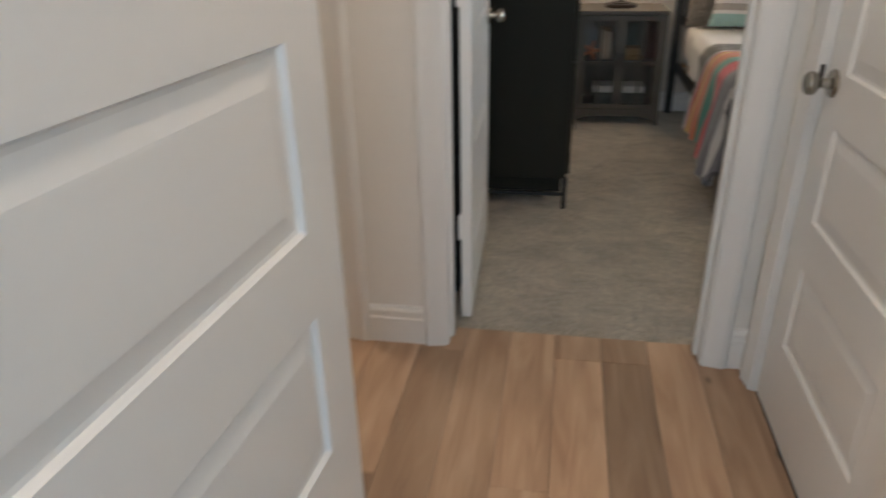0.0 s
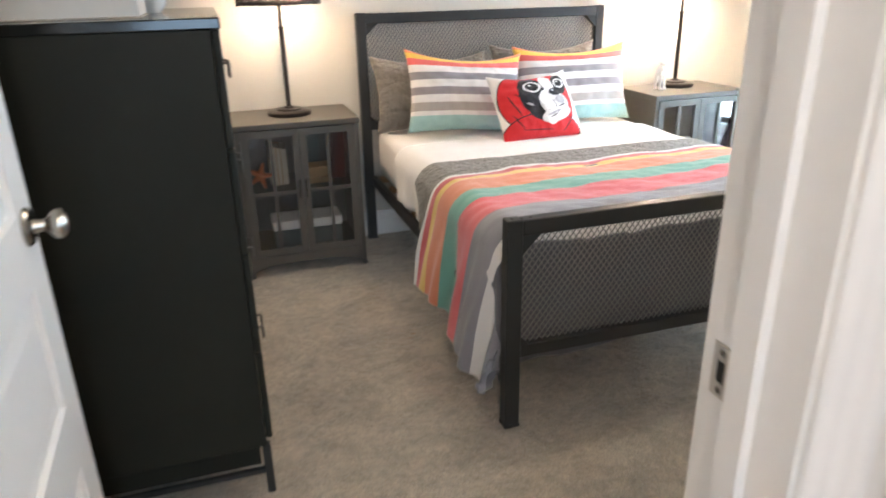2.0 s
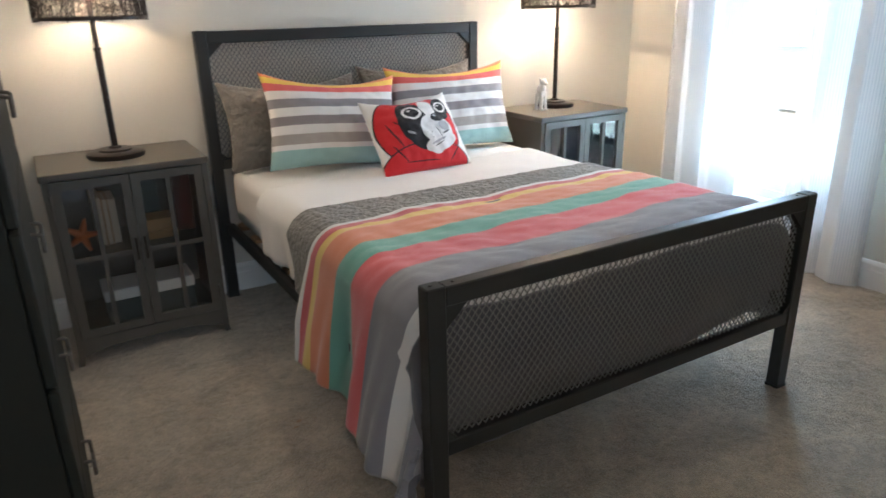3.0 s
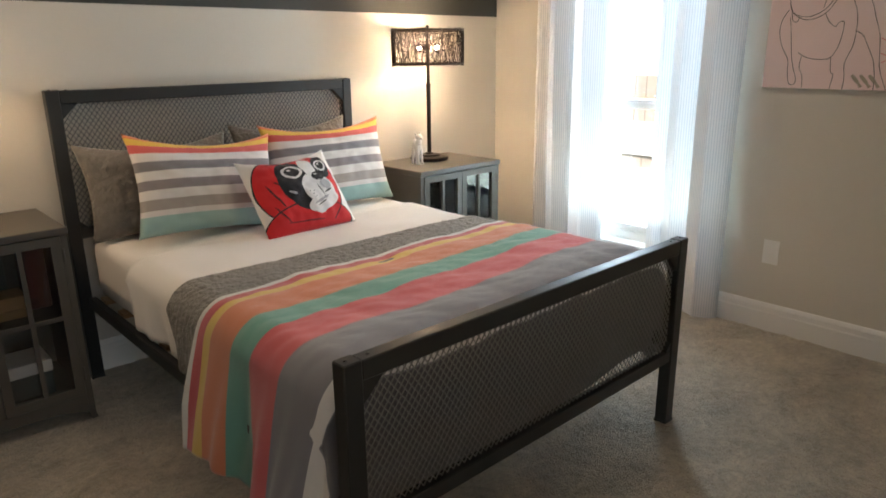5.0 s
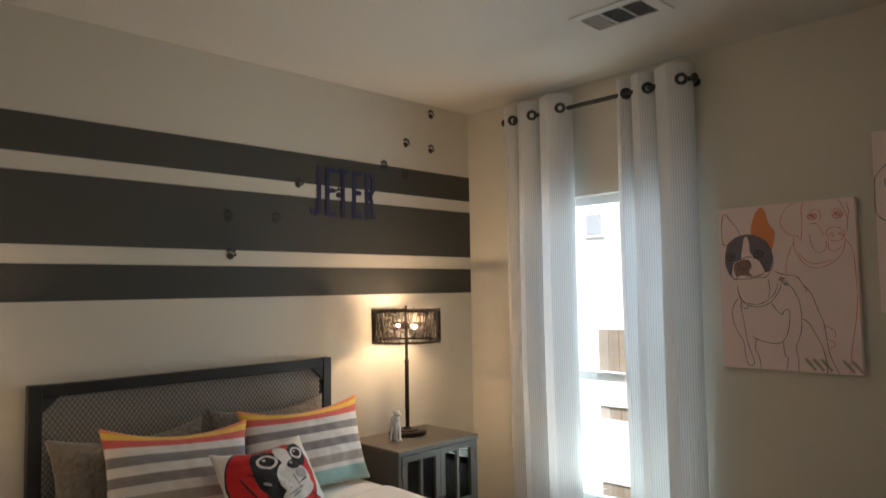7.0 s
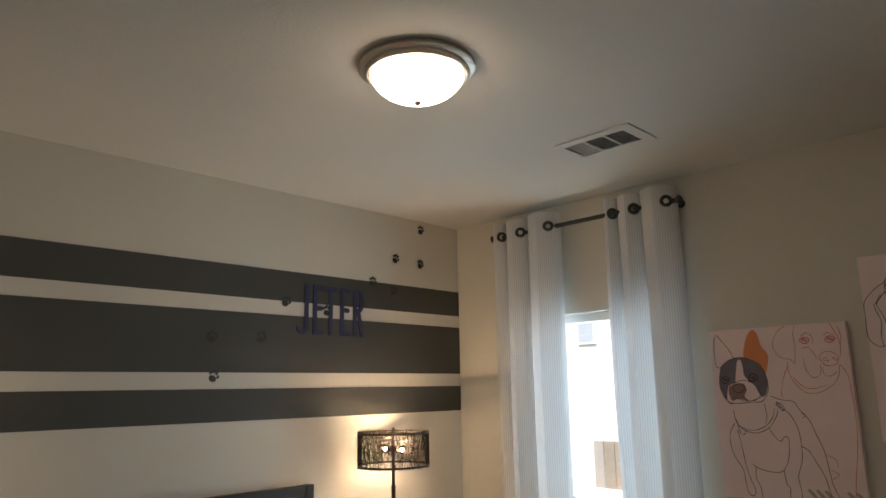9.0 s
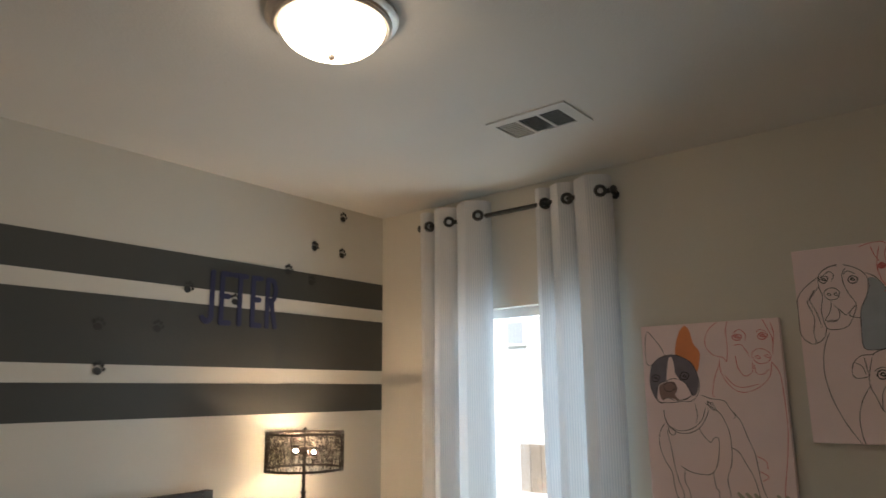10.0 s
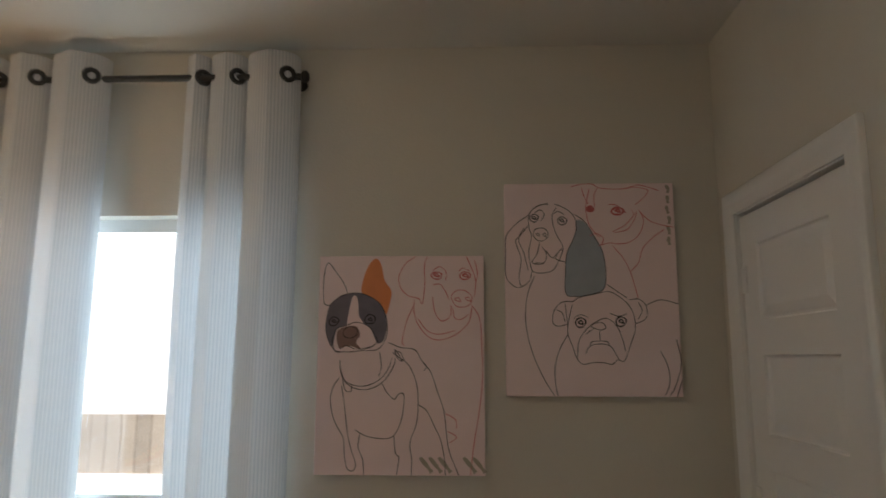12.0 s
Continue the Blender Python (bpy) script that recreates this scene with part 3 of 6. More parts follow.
def striped(name, bands, axis=1, base=(0.8, 0.78, 0.76)):
    """Woven bands along one UV axis, each given by its end and colour."""
    m = cloth(name, base)
    n, l, b = nodes_of(m)
    uv = n.new("ShaderNodeUVMap")
    sep = n.new("ShaderNodeSeparateXYZ")
    l.new(uv.outputs[0], sep.inputs[0])
    ramp = n.new("ShaderNodeValToRGB")
    ramp.color_ramp.interpolation = "CONSTANT"
    el = ramp.color_ramp.elements
    start = 0.0
    for k, (end, c) in enumerate(bands):
        e = el[k] if k < 2 else el.new(start)
        e.position = start
        e.color = (*c, 1)
        start = end
    l.new(sep.outputs[axis], ramp.inputs[0])
    old = b.inputs["Base Color"].links[0].from_socket
    gain = n.new("ShaderNodeVectorMath")
    gain.operation = "DIVIDE"
    l.new(old, gain.inputs[0])
    gain.inputs[1].default_value = base
    mul = n.new("ShaderNodeVectorMath")
    mul.operation = "MULTIPLY"
    l.new(gain.outputs[0], mul.inputs[0])
    l.new(ramp.outputs[0], mul.inputs[1])
    l.new(mul.outputs[0], b.inputs["Base Color"])
    return m


WHITE, GREY, CORAL, TEAL = (0.80, 0.78, 0.76), (0.262, 0.255, 0.282), (0.72, 0.13, 0.14), (0.17, 0.42, 0.34)
YELLOW, ORANGE, ROSE = (0.80, 0.56, 0.13), (0.74, 0.25, 0.12), (0.60, 0.10, 0.11)
DUVET_LEN = 1.14
# last, darkest grey: shade behind the foot mesh put into the tail's colour
M_DUVET = striped("striped cotton duvet cloth", [(e / DUVET_LEN, c) for e, c in (
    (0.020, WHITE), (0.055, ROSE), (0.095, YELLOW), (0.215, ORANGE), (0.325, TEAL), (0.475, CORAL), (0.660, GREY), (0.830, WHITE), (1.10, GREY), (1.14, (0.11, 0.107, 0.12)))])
M_DUVET.node_tree.nodes["Principled BSDF"].inputs["Sheen Weight"].default_value = 0.45

# mattress with its fitted sheet
bm = boxes((1.972, 3.352, 6.112, 7.865, 0.372, 0.624))
rounded(bm, 0.05, 4)
tagged(part("mattress", bm, M_SHEET, smooth=60), "white-sheeted mattress on the bed frame", "mattress")


def drape(name, label, category, mat, v0, length, place, nv, ns, hang_l, hang_r, thick=0.010, fold=0.655):
    """A cloth over the bed: s runs across, from the hem on one side to the hem on the other, v from its head edge down the bed."""
    bm = bmesh.new()
    uvl = bm.loops.layers.uv.new("UVMap")
    width = 1.40
    total = hang_l + width + hang_r
    rows = []
    for b in range(nv + 1):
        v = length * b / nv
        row = []
        for a in range(ns + 1):
            s = -hang_l + total * a / ns
            # past the white strip, the foot tail takes the shade-darkened last band
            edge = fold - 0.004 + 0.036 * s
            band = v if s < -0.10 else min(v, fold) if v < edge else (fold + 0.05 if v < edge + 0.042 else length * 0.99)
            row.append((bm.verts.new(place(s, v)), (a / ns, band / length)))
        rows.append(row)
    for r0, r1 in zip(rows, rows[1:]):
        for k in range(ns):
            f = bm.faces.new((r0[k][0], r0[k + 1][0], r1[k + 1][0], r1[k][0]))
            for lp, uvv in zip(f.loops, (r0[k][1], r0[k + 1][1], r1[k + 1][1], r1[k][1])):
                lp[uvl].uv = (uvv[0], min(max(uvv[1], 0.001), 0.999))
    ob = part(name, bm, mat, smooth=180)
    sol = ob.modifiers.new("thickness", "SOLIDIFY")
    sol.thickness, sol.offset = thick, 1.0
    return tagged(ob, label, category)


def hump(x, y, amp):
    return amp * noise.noise(Vector((x * 3.1, y * 3.1, 1.7))) + 0.4 * amp * noise.noise(Vector((x * 9, y * 7, 4.2)))


def side_x(s, lift):
    """Across the bed: flat top, rounded shoulders, then straight down. Gives x, the drop below the top, and how far down the hang."""
    half, r = 0.70, 0.075
    c = s - 0.70
    a = abs(c)
    flat = half - r
    sg = -1 if c < 0 else 1
    if a <= flat:
        return 2.662 + c, 0.0, 0.0, sg
    arc = a - flat
    quarter = r * math.pi / 2
    if arc < quarter:
        th = arc / r
        return 2.662 + sg * (flat + r * math.sin(th)), r * (1 - math.cos(th)), 0.0, sg
    return 2.662 + sg * half, r + arc - quarter, arc - quarter, sg


def sheet_place(top, y_head, spread, crinkle=0.0):
    def place(s, v):
        x, drop, hang, sg = side_x(s, 0)
        y = y_head - v
        wave = 0.016 * math.sin(v * 19 + 1.0 + 2 * sg) * min(hang / 0.2, 1) + 0.01 * math.sin(v * 41 + sg) * min(hang / 0.2, 1)
        return Vector((x + sg * (0.012 + spread + wave) * (1 if hang > 0 else min(drop / 0.075, 1)), y - 0.10 * hang * (1 if sg < 0 else 0), top - drop + hump(x, y, 0.008) + crinkle * noise.noise(Vector((x * 26, y * 60, drop * 40)))))
    return place


drape("top_sheet", "white cotton sheet turned down over the bed", "sheet", M_SHEET, 0, 0.62, sheet_place(0.631, 7.40, 0.0), 40, 90, 0.20, 0.20, 0.004)
drape("quilt", "grey crinkled quilt folded under the duvet", "quilt", M_QUILT, 0, 0.30, sheet_place(0.638, 6.985, 0.010, 0.004), 60, 240, 0.22, 0.22, 0.008)


def duvet_place(s, v):
    x, drop, hang, sg = side_x(s, 0)
    y_head = 6.785 - (0.03 if sg < 0 else -0.02) * min(abs(s - 0.7) / 0.7, 1)
    reach, r = y_head - 6.14, 0.062
    over = max(0.0, v - reach)
    bend = min(over / r, math.pi / 2)
    y_top = y_head - min(v, reach) - r * math.sin(bend)
    tail = max(0.0, over - r * math.pi / 2) * (1 - 0.24 * min(max((s - 0.2) / 1.2, 0.0), 1.0))
    y_top -= 0.022 * math.sin(min(tail / 0.36, 1.0) * math.pi) * (0.7 + 0.3 * math.sin(s * 9))
    if sg < 0:
        low = max(6.775 - (0.95 * v if v < 0.5 else 0.475 + 0.55 * (v - 0.5)), 6.02)
    else:
        low = 6.84 - (0.97 * v if v < 0.5 else 0.485 + 0.42 * (v - 0.5))
    h = min(hang / 0.48, 1.15)
    k = h ** 0.8
    y = y_top * (1 - k) + low * k
    fall = (r * (1 - math.cos(bend)) + tail) * (1 - min(k * 1.2, 1))
    # the hang is longest towards the foot
    reachdown = (0.93 + 0.25 * (min(v, 0.75) / 0.75) ** 2 - 0.4 * max(0.0, v - 0.78)) if sg < 0 else 1.05
    z = 0.640 - drop * (reachdown if hang > 0 else 1) - fall * 0.92 + (hump(x, y, 0.016) + 0.0035 * noise.noise(Vector((x * 17 + y * 9, y * 24 - x * 6, 3.1)))) * (1 - 0.5 * min(k, 1))
    z += 0.012 * math.exp(-((y_top - 6.20) / 0.08) ** 2) * (1 - min(k, 1))
    wave = (0.026 * math.sin(v * 13 + 0.8) + 0.013 * math.sin(v * 29 + 2) + 0.006 * math.sin(v * 57 + hang * 9)) * min(hang / 0.25, 1)
    out = (0.020 + 0.05 * min(hang / 0.4, 1) + wave) * min(drop / 0.075, 1)
    z = max(z, 0.03)
    return Vector((x + sg * out, y + 0.012 * noise.noise(Vector((x * 4, v * 3, 0))), z))


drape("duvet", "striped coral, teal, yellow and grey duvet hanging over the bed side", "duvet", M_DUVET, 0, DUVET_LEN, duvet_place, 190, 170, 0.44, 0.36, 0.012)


def pillow(name, label, mat, w, h, t, m, pinch=0.09, seed=0):
    """A stuffed cushion in the plane of x and z, thick along y, with drawn-out corners."""
    bm = bmesh.new()
    uvl = bm.loops.layers.uv.new("UVMap")
    n = 44
    grid = {}
    for side in (1, -1):
        for a in range(n + 1):
            for b in range(n + 1):
                u, v = 2 * a / n - 1, 2 * b / n - 1
                edge = a in (0, n) or b in (0, n)
                if edge and side < 0:
                    grid[(side, a, b)] = grid[(1, a, b)]
                    continue
                bulge = max(0.0, (1 - abs(u) ** 2.2) * (1 - abs(v) ** 2.2)) ** 0.55
                x = u * w / 2 * (1 - pinch * (1 - v * v) * abs(u) ** 3)
                z = v * h / 2 * (1 - pinch * (1 - u * u) * abs(v) ** 3)
                wr = 0.10 * noise.noise(Vector((u * 2.2 + seed, v * 2.2, side * 0.7))) + 0.07 * noise.noise(Vector((u * 6 + seed, v * 5, side))) + 0.035 * noise.noise(Vector((u * 15 + seed, v * 9, side)))
                grid[(side, a, b)] = bm.verts.new(m @ Vector((x, -side * t / 2 * bulge * (1 + wr * 1.6), z + h / 2 - 0.035 * max(v, 0) ** 2 * (1 - u * u))))
    for side in (1, -1):
        for a in range(n):
            for b in range(n):
                ids = ((a, b), (a + 1, b), (a + 1, b + 1), (a, b + 1))
                f = bm.faces.new([grid[(side, *i)] for i in ids])
                for lp, i in zip(f.loops, ids):
                    lp[uvl].uv = (0.002 + 0.996 * i[0] / n, 0.002 + 0.996 * i[1] / n)
    return tagged(part(name, bm, mat, smooth=180), label, "pillow")


SKY = (0.36, 0.56, 0.55)
BEIGE = (0.50, 0.42, 0.36)
M_PILLOW = striped("striped pillow cloth", [(0.19, SKY), (0.245, WHITE), (0.345, (0.43, 0.39, 0.36)), (0.435, WHITE), (0.525, (0.30, 0.27, 0.28)), (0.615, WHITE), (0.71, (0.27, 0.26, 0.28)),
                                            (0.80, WHITE), (0.885, (0.70, 0.14, 0.13)), (0.955, (0.84, 0.56, 0.10)), (1.0, (0.80, 0.25, 0.10))])
pillow("pillow", "grey crinkled pillow leaning on the headboard", M_SHAM, 0.64, 0.40, 0.15, pose(2.265, 7.72, 0.63, -17, 0, 0), seed=1)
pillow("pillow", "grey crinkled pillow behind a striped pillow", M_SHAM, 0.64, 0.415, 0.15, pose(2.93, 7.76, 0.635, -14, 0, 0), seed=2)
pillow("pillow", "striped pillow in white, grey, coral and aqua", M_PILLOW, 0.64, 0.415, 0.16, pose(2.375, 7.54, 0.636, -19, 5, 2), seed=3)
pillow("pillow", "striped pillow with a yellow upper edge", M_PILLOW, 0.66, 0.42, 0.16, pose(3.015, 7.595, 0.632, -17, 0, -2), seed=4)


def print_cloth():
    """A printed cushion cover: plain discs of red, black and white on white cotton."""
    m = cloth("printed cushion cotton", (0.80, 0.78, 0.76))
    n, l, b = nodes_of(m)
    uv = n.new("ShaderNodeUVMap")
    last = None
    RED, BLACK, W = (0.62, 0.015, 0.02), (0.012, 0.012, 0.016), (0.78, 0.77, 0.77)
    G = (0.42, 0.42, 0.45)
    for cx, cy, rx, ry, rot, c in (
            (0.48, 0.52, 0.465, 0.555, 0, BLACK), (0.48, 0.52, 0.452, 0.54, 0, RED), (0.47, 0.06, 0.49, 0.26, 0, BLACK), (0.47, 0.06, 0.475, 0.245, 0, RED),
            (0.19, 0.45, 0.010, 0.17, 18, BLACK), (0.26, 0.58, 0.008, 0.06, 40, BLACK), (0.20, 0.22, 0.008, 0.13, 30, BLACK),
            (0.42, 0.10, 0.20, 0.007, -6, BLACK), (0.80, 0.13, 0.007, 0.10, -40, BLACK), (0.34, 0.93, 0.10, 0.010, 12, BLACK),
            (0.580, 0.575, 0.315, 0.385, 0, BLACK), (0.605, 0.585, 0.295, 0.36, 0, RED), (0.445, 0.595, 0.172, 0.335, 4, BLACK), (0.810, 0.745, 0.100, 0.175, 0, BLACK),
            (0.600, 0.445, 0.132, 0.205, 0, BLACK), (0.675, 0.285, 0.205, 0.10, 20, W), (0.600, 0.225, 0.085, 0.080, 40, W), (0.645, 0.76, 0.080, 0.185, 8, W), (0.607, 0.455, 0.115, 0.188, 0, W),
            (0.745, 0.44, 0.120, 0.155, 0, W), (0.770, 0.49, 0.066, 0.070, 0, G), (0.645, 0.30, 0.11, 0.014, 22, G), (0.690, 0.40, 0.005, 0.10, 10, BLACK), (0.640, 0.262, 0.07, 0.006, 24, BLACK),
            (0.365, 0.44, 0.045, 0.014, -40, G), (0.453, 0.717, 0.108, 0.108, 0, W), (0.453, 0.717, 0.076, 0.080, 0, BLACK), (0.430, 0.750, 0.020, 0.018, 0, W),
            (0.817, 0.762, 0.072, 0.088, 0, W), (0.817, 0.762, 0.050, 0.064, 0, BLACK), (0.805, 0.79, 0.014, 0.014, 0, W),
            (0.725, 0.61, 0.078, 0.062, 0, BLACK), (0.700, 0.635, 0.024, 0.012, 0, G), (0.770, 0.405, 0.06, 0.009, 24, BLACK),
            (0.545, 0.42, 0.007, 0.007, 0, BLACK), (0.570, 0.38, 0.007, 0.007, 0, BLACK), (0.600, 0.42, 0.007, 0.007, 0, BLACK), (0.585, 0.34, 0.007, 0.007, 0, BLACK)):
        mp = n.new("ShaderNodeMapping")
        mp.vector_type = "TEXTURE"
        mp.inputs["Location"].default_value = (cx, cy, 0)
        mp.inputs["Rotation"].default_value = (0, 0, radians(rot))
        mp.inputs["Scale"].default_value = (rx, ry, 1)
        l.new(uv.outputs[0], mp.inputs[0])
        le = n.new("ShaderNodeVectorMath")
        le.operation = "LENGTH"
        l.new(mp.outputs[0], le.inputs[0])
        lt = n.new("ShaderNodeMath")
        lt.operation = "LESS_THAN"
        lt.inputs[1].default_value = 1.0
        l.new(le.outputs["Value"], lt.inputs[0])
        mx = n.new("ShaderNodeMix")
        mx.data_type = "RGBA"
        l.new(lt.outputs[0], mx.inputs["Factor"])
        if last is None:
            mx.inputs[6].default_value = (0.80, 0.78, 0.76, 1)
        else:
            l.new(last, mx.inputs[6])
        mx.inputs[7].default_value = (*c, 1)
        last = mx.outputs[2]
    l.new(last, b.inputs["Base Color"])
    return m


M_PRINT = print_cloth()
pillow("pillow", "white cushion with a red and black print", M_PRINT, 0.435, 0.365, 0.13, pose(2.683, 7.285, 0.630, -37, -1, 3), pinch=0.03, seed=6)


# ---------------------------------------------------------------- nightstands and what they hold
def nightstand(m, label):
    w, d, h = 0.575, 0.42, 0.762
    ns = thing("nightstand", label, "nightstand", m, group="nightstands beside the bed")
    part("top", rounded(boxes((-0.006, w + 0.006, -0.008, d, h - 0.026, h)), 0.004), M_STAND, ns, "brown-grey metal top")
    for x in (0.0, w - 0.022):
        part("side_panel", boxes((x + (0.004 if x == 0 else 0), x + 0.022 - (0 if x == 0 else 0.004), 0.03, d - 0.03, 0.09, h - 0.026)), M_STAND, ns)
        for y in (0.0, d - 0.03):
            bm = boxes((x, x + 0.022, y, y + 0.03, 0.03, h - 0.026))
            part("corner_post", bm, M_STAND, ns)
            bm = bmesh.new()
            o = -0.008 if x == 0 else 0.008
            f = [[bm.verts.new((x + u + (o if z == 0 else 0), y + v, z)) for u, v in ((0, 0), (0.022, 0), (0.022, 0.03), (0, 0.03))] for z in (0, 0.032)]
            for k in range(4):
                bm.faces.new((f[0][k], f[0][(k + 1) % 4], f[1][(k + 1) % 4], f[1][k]))
            bm.faces.new(f[0]); bm.faces.new(f[1])
            part("foot", bm, M_STAND, ns)
    part("back_panel", boxes((0.022, w - 0.022, d - 0.014, d - 0.004, 0.09, h - 0.026)), M_STAND, ns)
    part("bottom_panel", boxes((0.022, w - 0.022, 0.02, d - 0.014, 0.098, 0.112)), M_STAND, ns)
    part("shelf", boxes((0.022, w - 0.022, 0.035, d - 0.014, 0.408, 0.420)), M_STAND, ns)
    # arched lower rail
    bm = bmesh.new()
    n = 14
    f = []
    for y in (0.002, 0.020):
        lo = [bm.verts.new((0.022 + (w - 0.044) * k / n, y, 0.066 - 0.030 * abs(2 * k / n - 1) ** 4)) for k in range(n + 1)]
        hi = [bm.verts.new((0.022 + (w - 0.044) * k / n, y, 0.112)) for k in range(n + 1)]
        f.append((lo, hi))
    for k in range(n):
        for lo, hi in f:
            bm.faces.new((lo[k], lo[k + 1], hi[k + 1], hi[k]))
        bm.faces.new((f[0][0][k], f[0][0][k + 1], f[1][0][k + 1], f[1][0][k]))
        bm.faces.new((f[0][1][k], f[0][1][k + 1], f[1][1][k + 1], f[1][1][k]))
    part("lower_rail", bm, M_STAND, ns)
    for x0, x1, hx in ((0.024, 0.2865, 0.272), (0.2895, w - 0.024, 0.304)):
        z0, z1, b, xm, zm = 0.116, h - 0.030, 0.032, (x0 + x1) / 2, 0.43
        bm = boxes((x0, x0 + b, -0.004, 0.014, z0, z1), (x1 - b, x1, -0.004, 0.014, z0, z1), (x0 + b, x1 - b, -0.004, 0.014, z1 - b, z1), (x0 + b, x1 - b, -0.004, 0.014, z0, z0 + b))
        leaf = part("door", bm, M_STAND, ns)
        part("muntin", boxes((xm - 0.008, xm + 0.008, -0.002, 0.008, z0 + b, z1 - b)), M_STAND, leaf)
        part("muntin", boxes((x0 + b, xm - 0.008, -0.002, 0.008, zm - 0.008, zm + 0.008), (xm + 0.008, x1 - b, -0.002, 0.008, zm - 0.008, zm + 0.008)), M_STAND, leaf)
        part("pane", boxes((x0 + b, x1 - b, 0.008, 0.011, z0 + b, z1 - b)), M_GLASS, leaf, "clear glass pane")
        bm = bmesh.new()
        rod(bm, (hx, -0.020, 0.40), (hx, -0.020, 0.49), 0.005, seg=10)
        rod(bm, (hx, -0.020, 0.41), (hx, -0.003, 0.41), 0.004, seg=8)
        rod(bm, (hx, -0.020, 0.48), (hx, -0.003, 0.48), 0.004, seg=8)
        part("handle", bm, M_BRONZE, leaf, "dark bronze bar handle", smooth=40)
        for z in (0.20, 0.66):
            bm = bmesh.new()
            hxx = x0 - 0.004 if x0 < 0.1 else x1 + 0.004
            rod(bm, (hxx, -0.004, z - 0.025), (hxx, -0.004, z + 0.025), 0.005, seg=10)
            part("hinge", bm, M_STAND, leaf)
    return ns


NL, NR = (1.236, 7.526), (3.425, 7.462)
ns_a = nightstand(pose(*NL, 0), "grey metal nightstand cabinet with glazed doors holding books")
ns_b = nightstand(pose(*NR, 0), "grey metal nightstand cabinet with glazed doors near the window")

M_PAPER = material("cream paper", (0.55, 0.48, 0.36), 0.8, vary=0.1, scale=30)
M_ORANGE = material("orange resin", (0.50, 0.13, 0.03), 0.5, vary=0.15, scale=20)
M_TANBOX = material("tan card", (0.36, 0.22, 0.10), 0.8, vary=0.15, scale=20)
M_WHITEBOX = material("white card", (0.72, 0.70, 0.65), 0.7, vary=0.04, scale=20)
M_BLUEGREY = material("dull teal card", (0.06, 0.08, 0.075), 0.7, vary=0.1, scale=20)
M_BROWN = material("brown leather cloth", (0.07, 0.028, 0.018), 0.6, vary=0.2, scale=20)


def book(x, y, z, w, d, h, mat, label, tilt=0.0):
    bk = thing("book", label, "book", pose(x, y, z, 0, tilt, 0))
    part("cover", boxes((0, 0.004, 0, d, 0, h), (w - 0.004, w, 0, d, 0, h), (0.004, w - 0.004, d - 0.004, d, 0, h)), mat, bk)
    part("pages", boxes((0.0045, w - 0.0045, 0.004, d - 0.0045, 0.003, h - 0.004)), M_PAPER, bk)
    return bk


x, y = NL
bm = bmesh.new()
for k in range(5):
    a = 2 * math.pi * k / 5 + 0.3
    rod(bm, (x + 0.10, y + 0.12, 0.490), (x + 0.10 + 0.062 * math.sin(a), y + 0.12 + 0.01 * math.cos(3 * a), 0.490 + 0.066 * math.cos(a)), 0.019, 0.006, seg=8)
tagged(part("starfish_ornament", bm, M_ORANGE, smooth=60), "orange starfish ornament on the nightstand shelf", "ornament")
book(x + 0.155, y + 0.16, 0.4205, 0.030, 0.15, 0.20, M_PAPER, "cream book standing on the nightstand shelf")
book(x + 0.187, y + 0.16, 0.4205, 0.024, 0.15, 0.19, M_TANBOX, "tan book standing on the nightstand shelf")
book(x + 0.212, y + 0.17, 0.4205, 0.026, 0.15, 0.185, M_PAPER, "cream book beside a tan one on the shelf")
tagged(part("storage_box", rounded(boxes((x + 0.325, x + 0.452, y + 0.14, y + 0.28, 0.4205, 0.452)), 0.002, 1), M_TANBOX), "flat tan card box on the nightstand shelf", "box")
tagged(part("storage_box", rounded(boxes((x + 0.330, x + 0.445, y + 0.15, y + 0.27, 0.4525, 0.500)), 0.002, 1), M_TANBOX), "tan card box stacked on a flat box", "box")
tagged(part("picture_frame", rounded(boxes((x + 0.32, x + 0.42, y + 0.33, y + 0.345, 0.4205, 0.64)), 0.003, 1), M_BLUEGREY), "dark picture frame at the back of the shelf", "picture frame")
tagged(part("storage_box", rounded(boxes((x + 0.462, x + 0.535, y + 0.20, y + 0.34, 0.4205, 0.66)), 0.003, 1), M_BROWN), "upright dark brown box on the shelf", "box")
for k, (a, b) in enumerate(((0.135, 0.275), (0.325, 0.475))):
    tagged(part("storage_box", rounded(boxes((x + a, x + b, y + 0.10, y + 0.26, 0.1125, 0.205)), 0.003, 1), M_BLUEGREY), "dark lidded box on the cabinet floor", "box")
    tagged(part("box_lid", rounded(boxes((x + a - 0.003, x + b + 0.003, y + 0.096, y + 0.263, 0.2055, 0.252)), 0.003, 1), M_WHITEBOX), "white card lid laid on a dark box", "box lid")


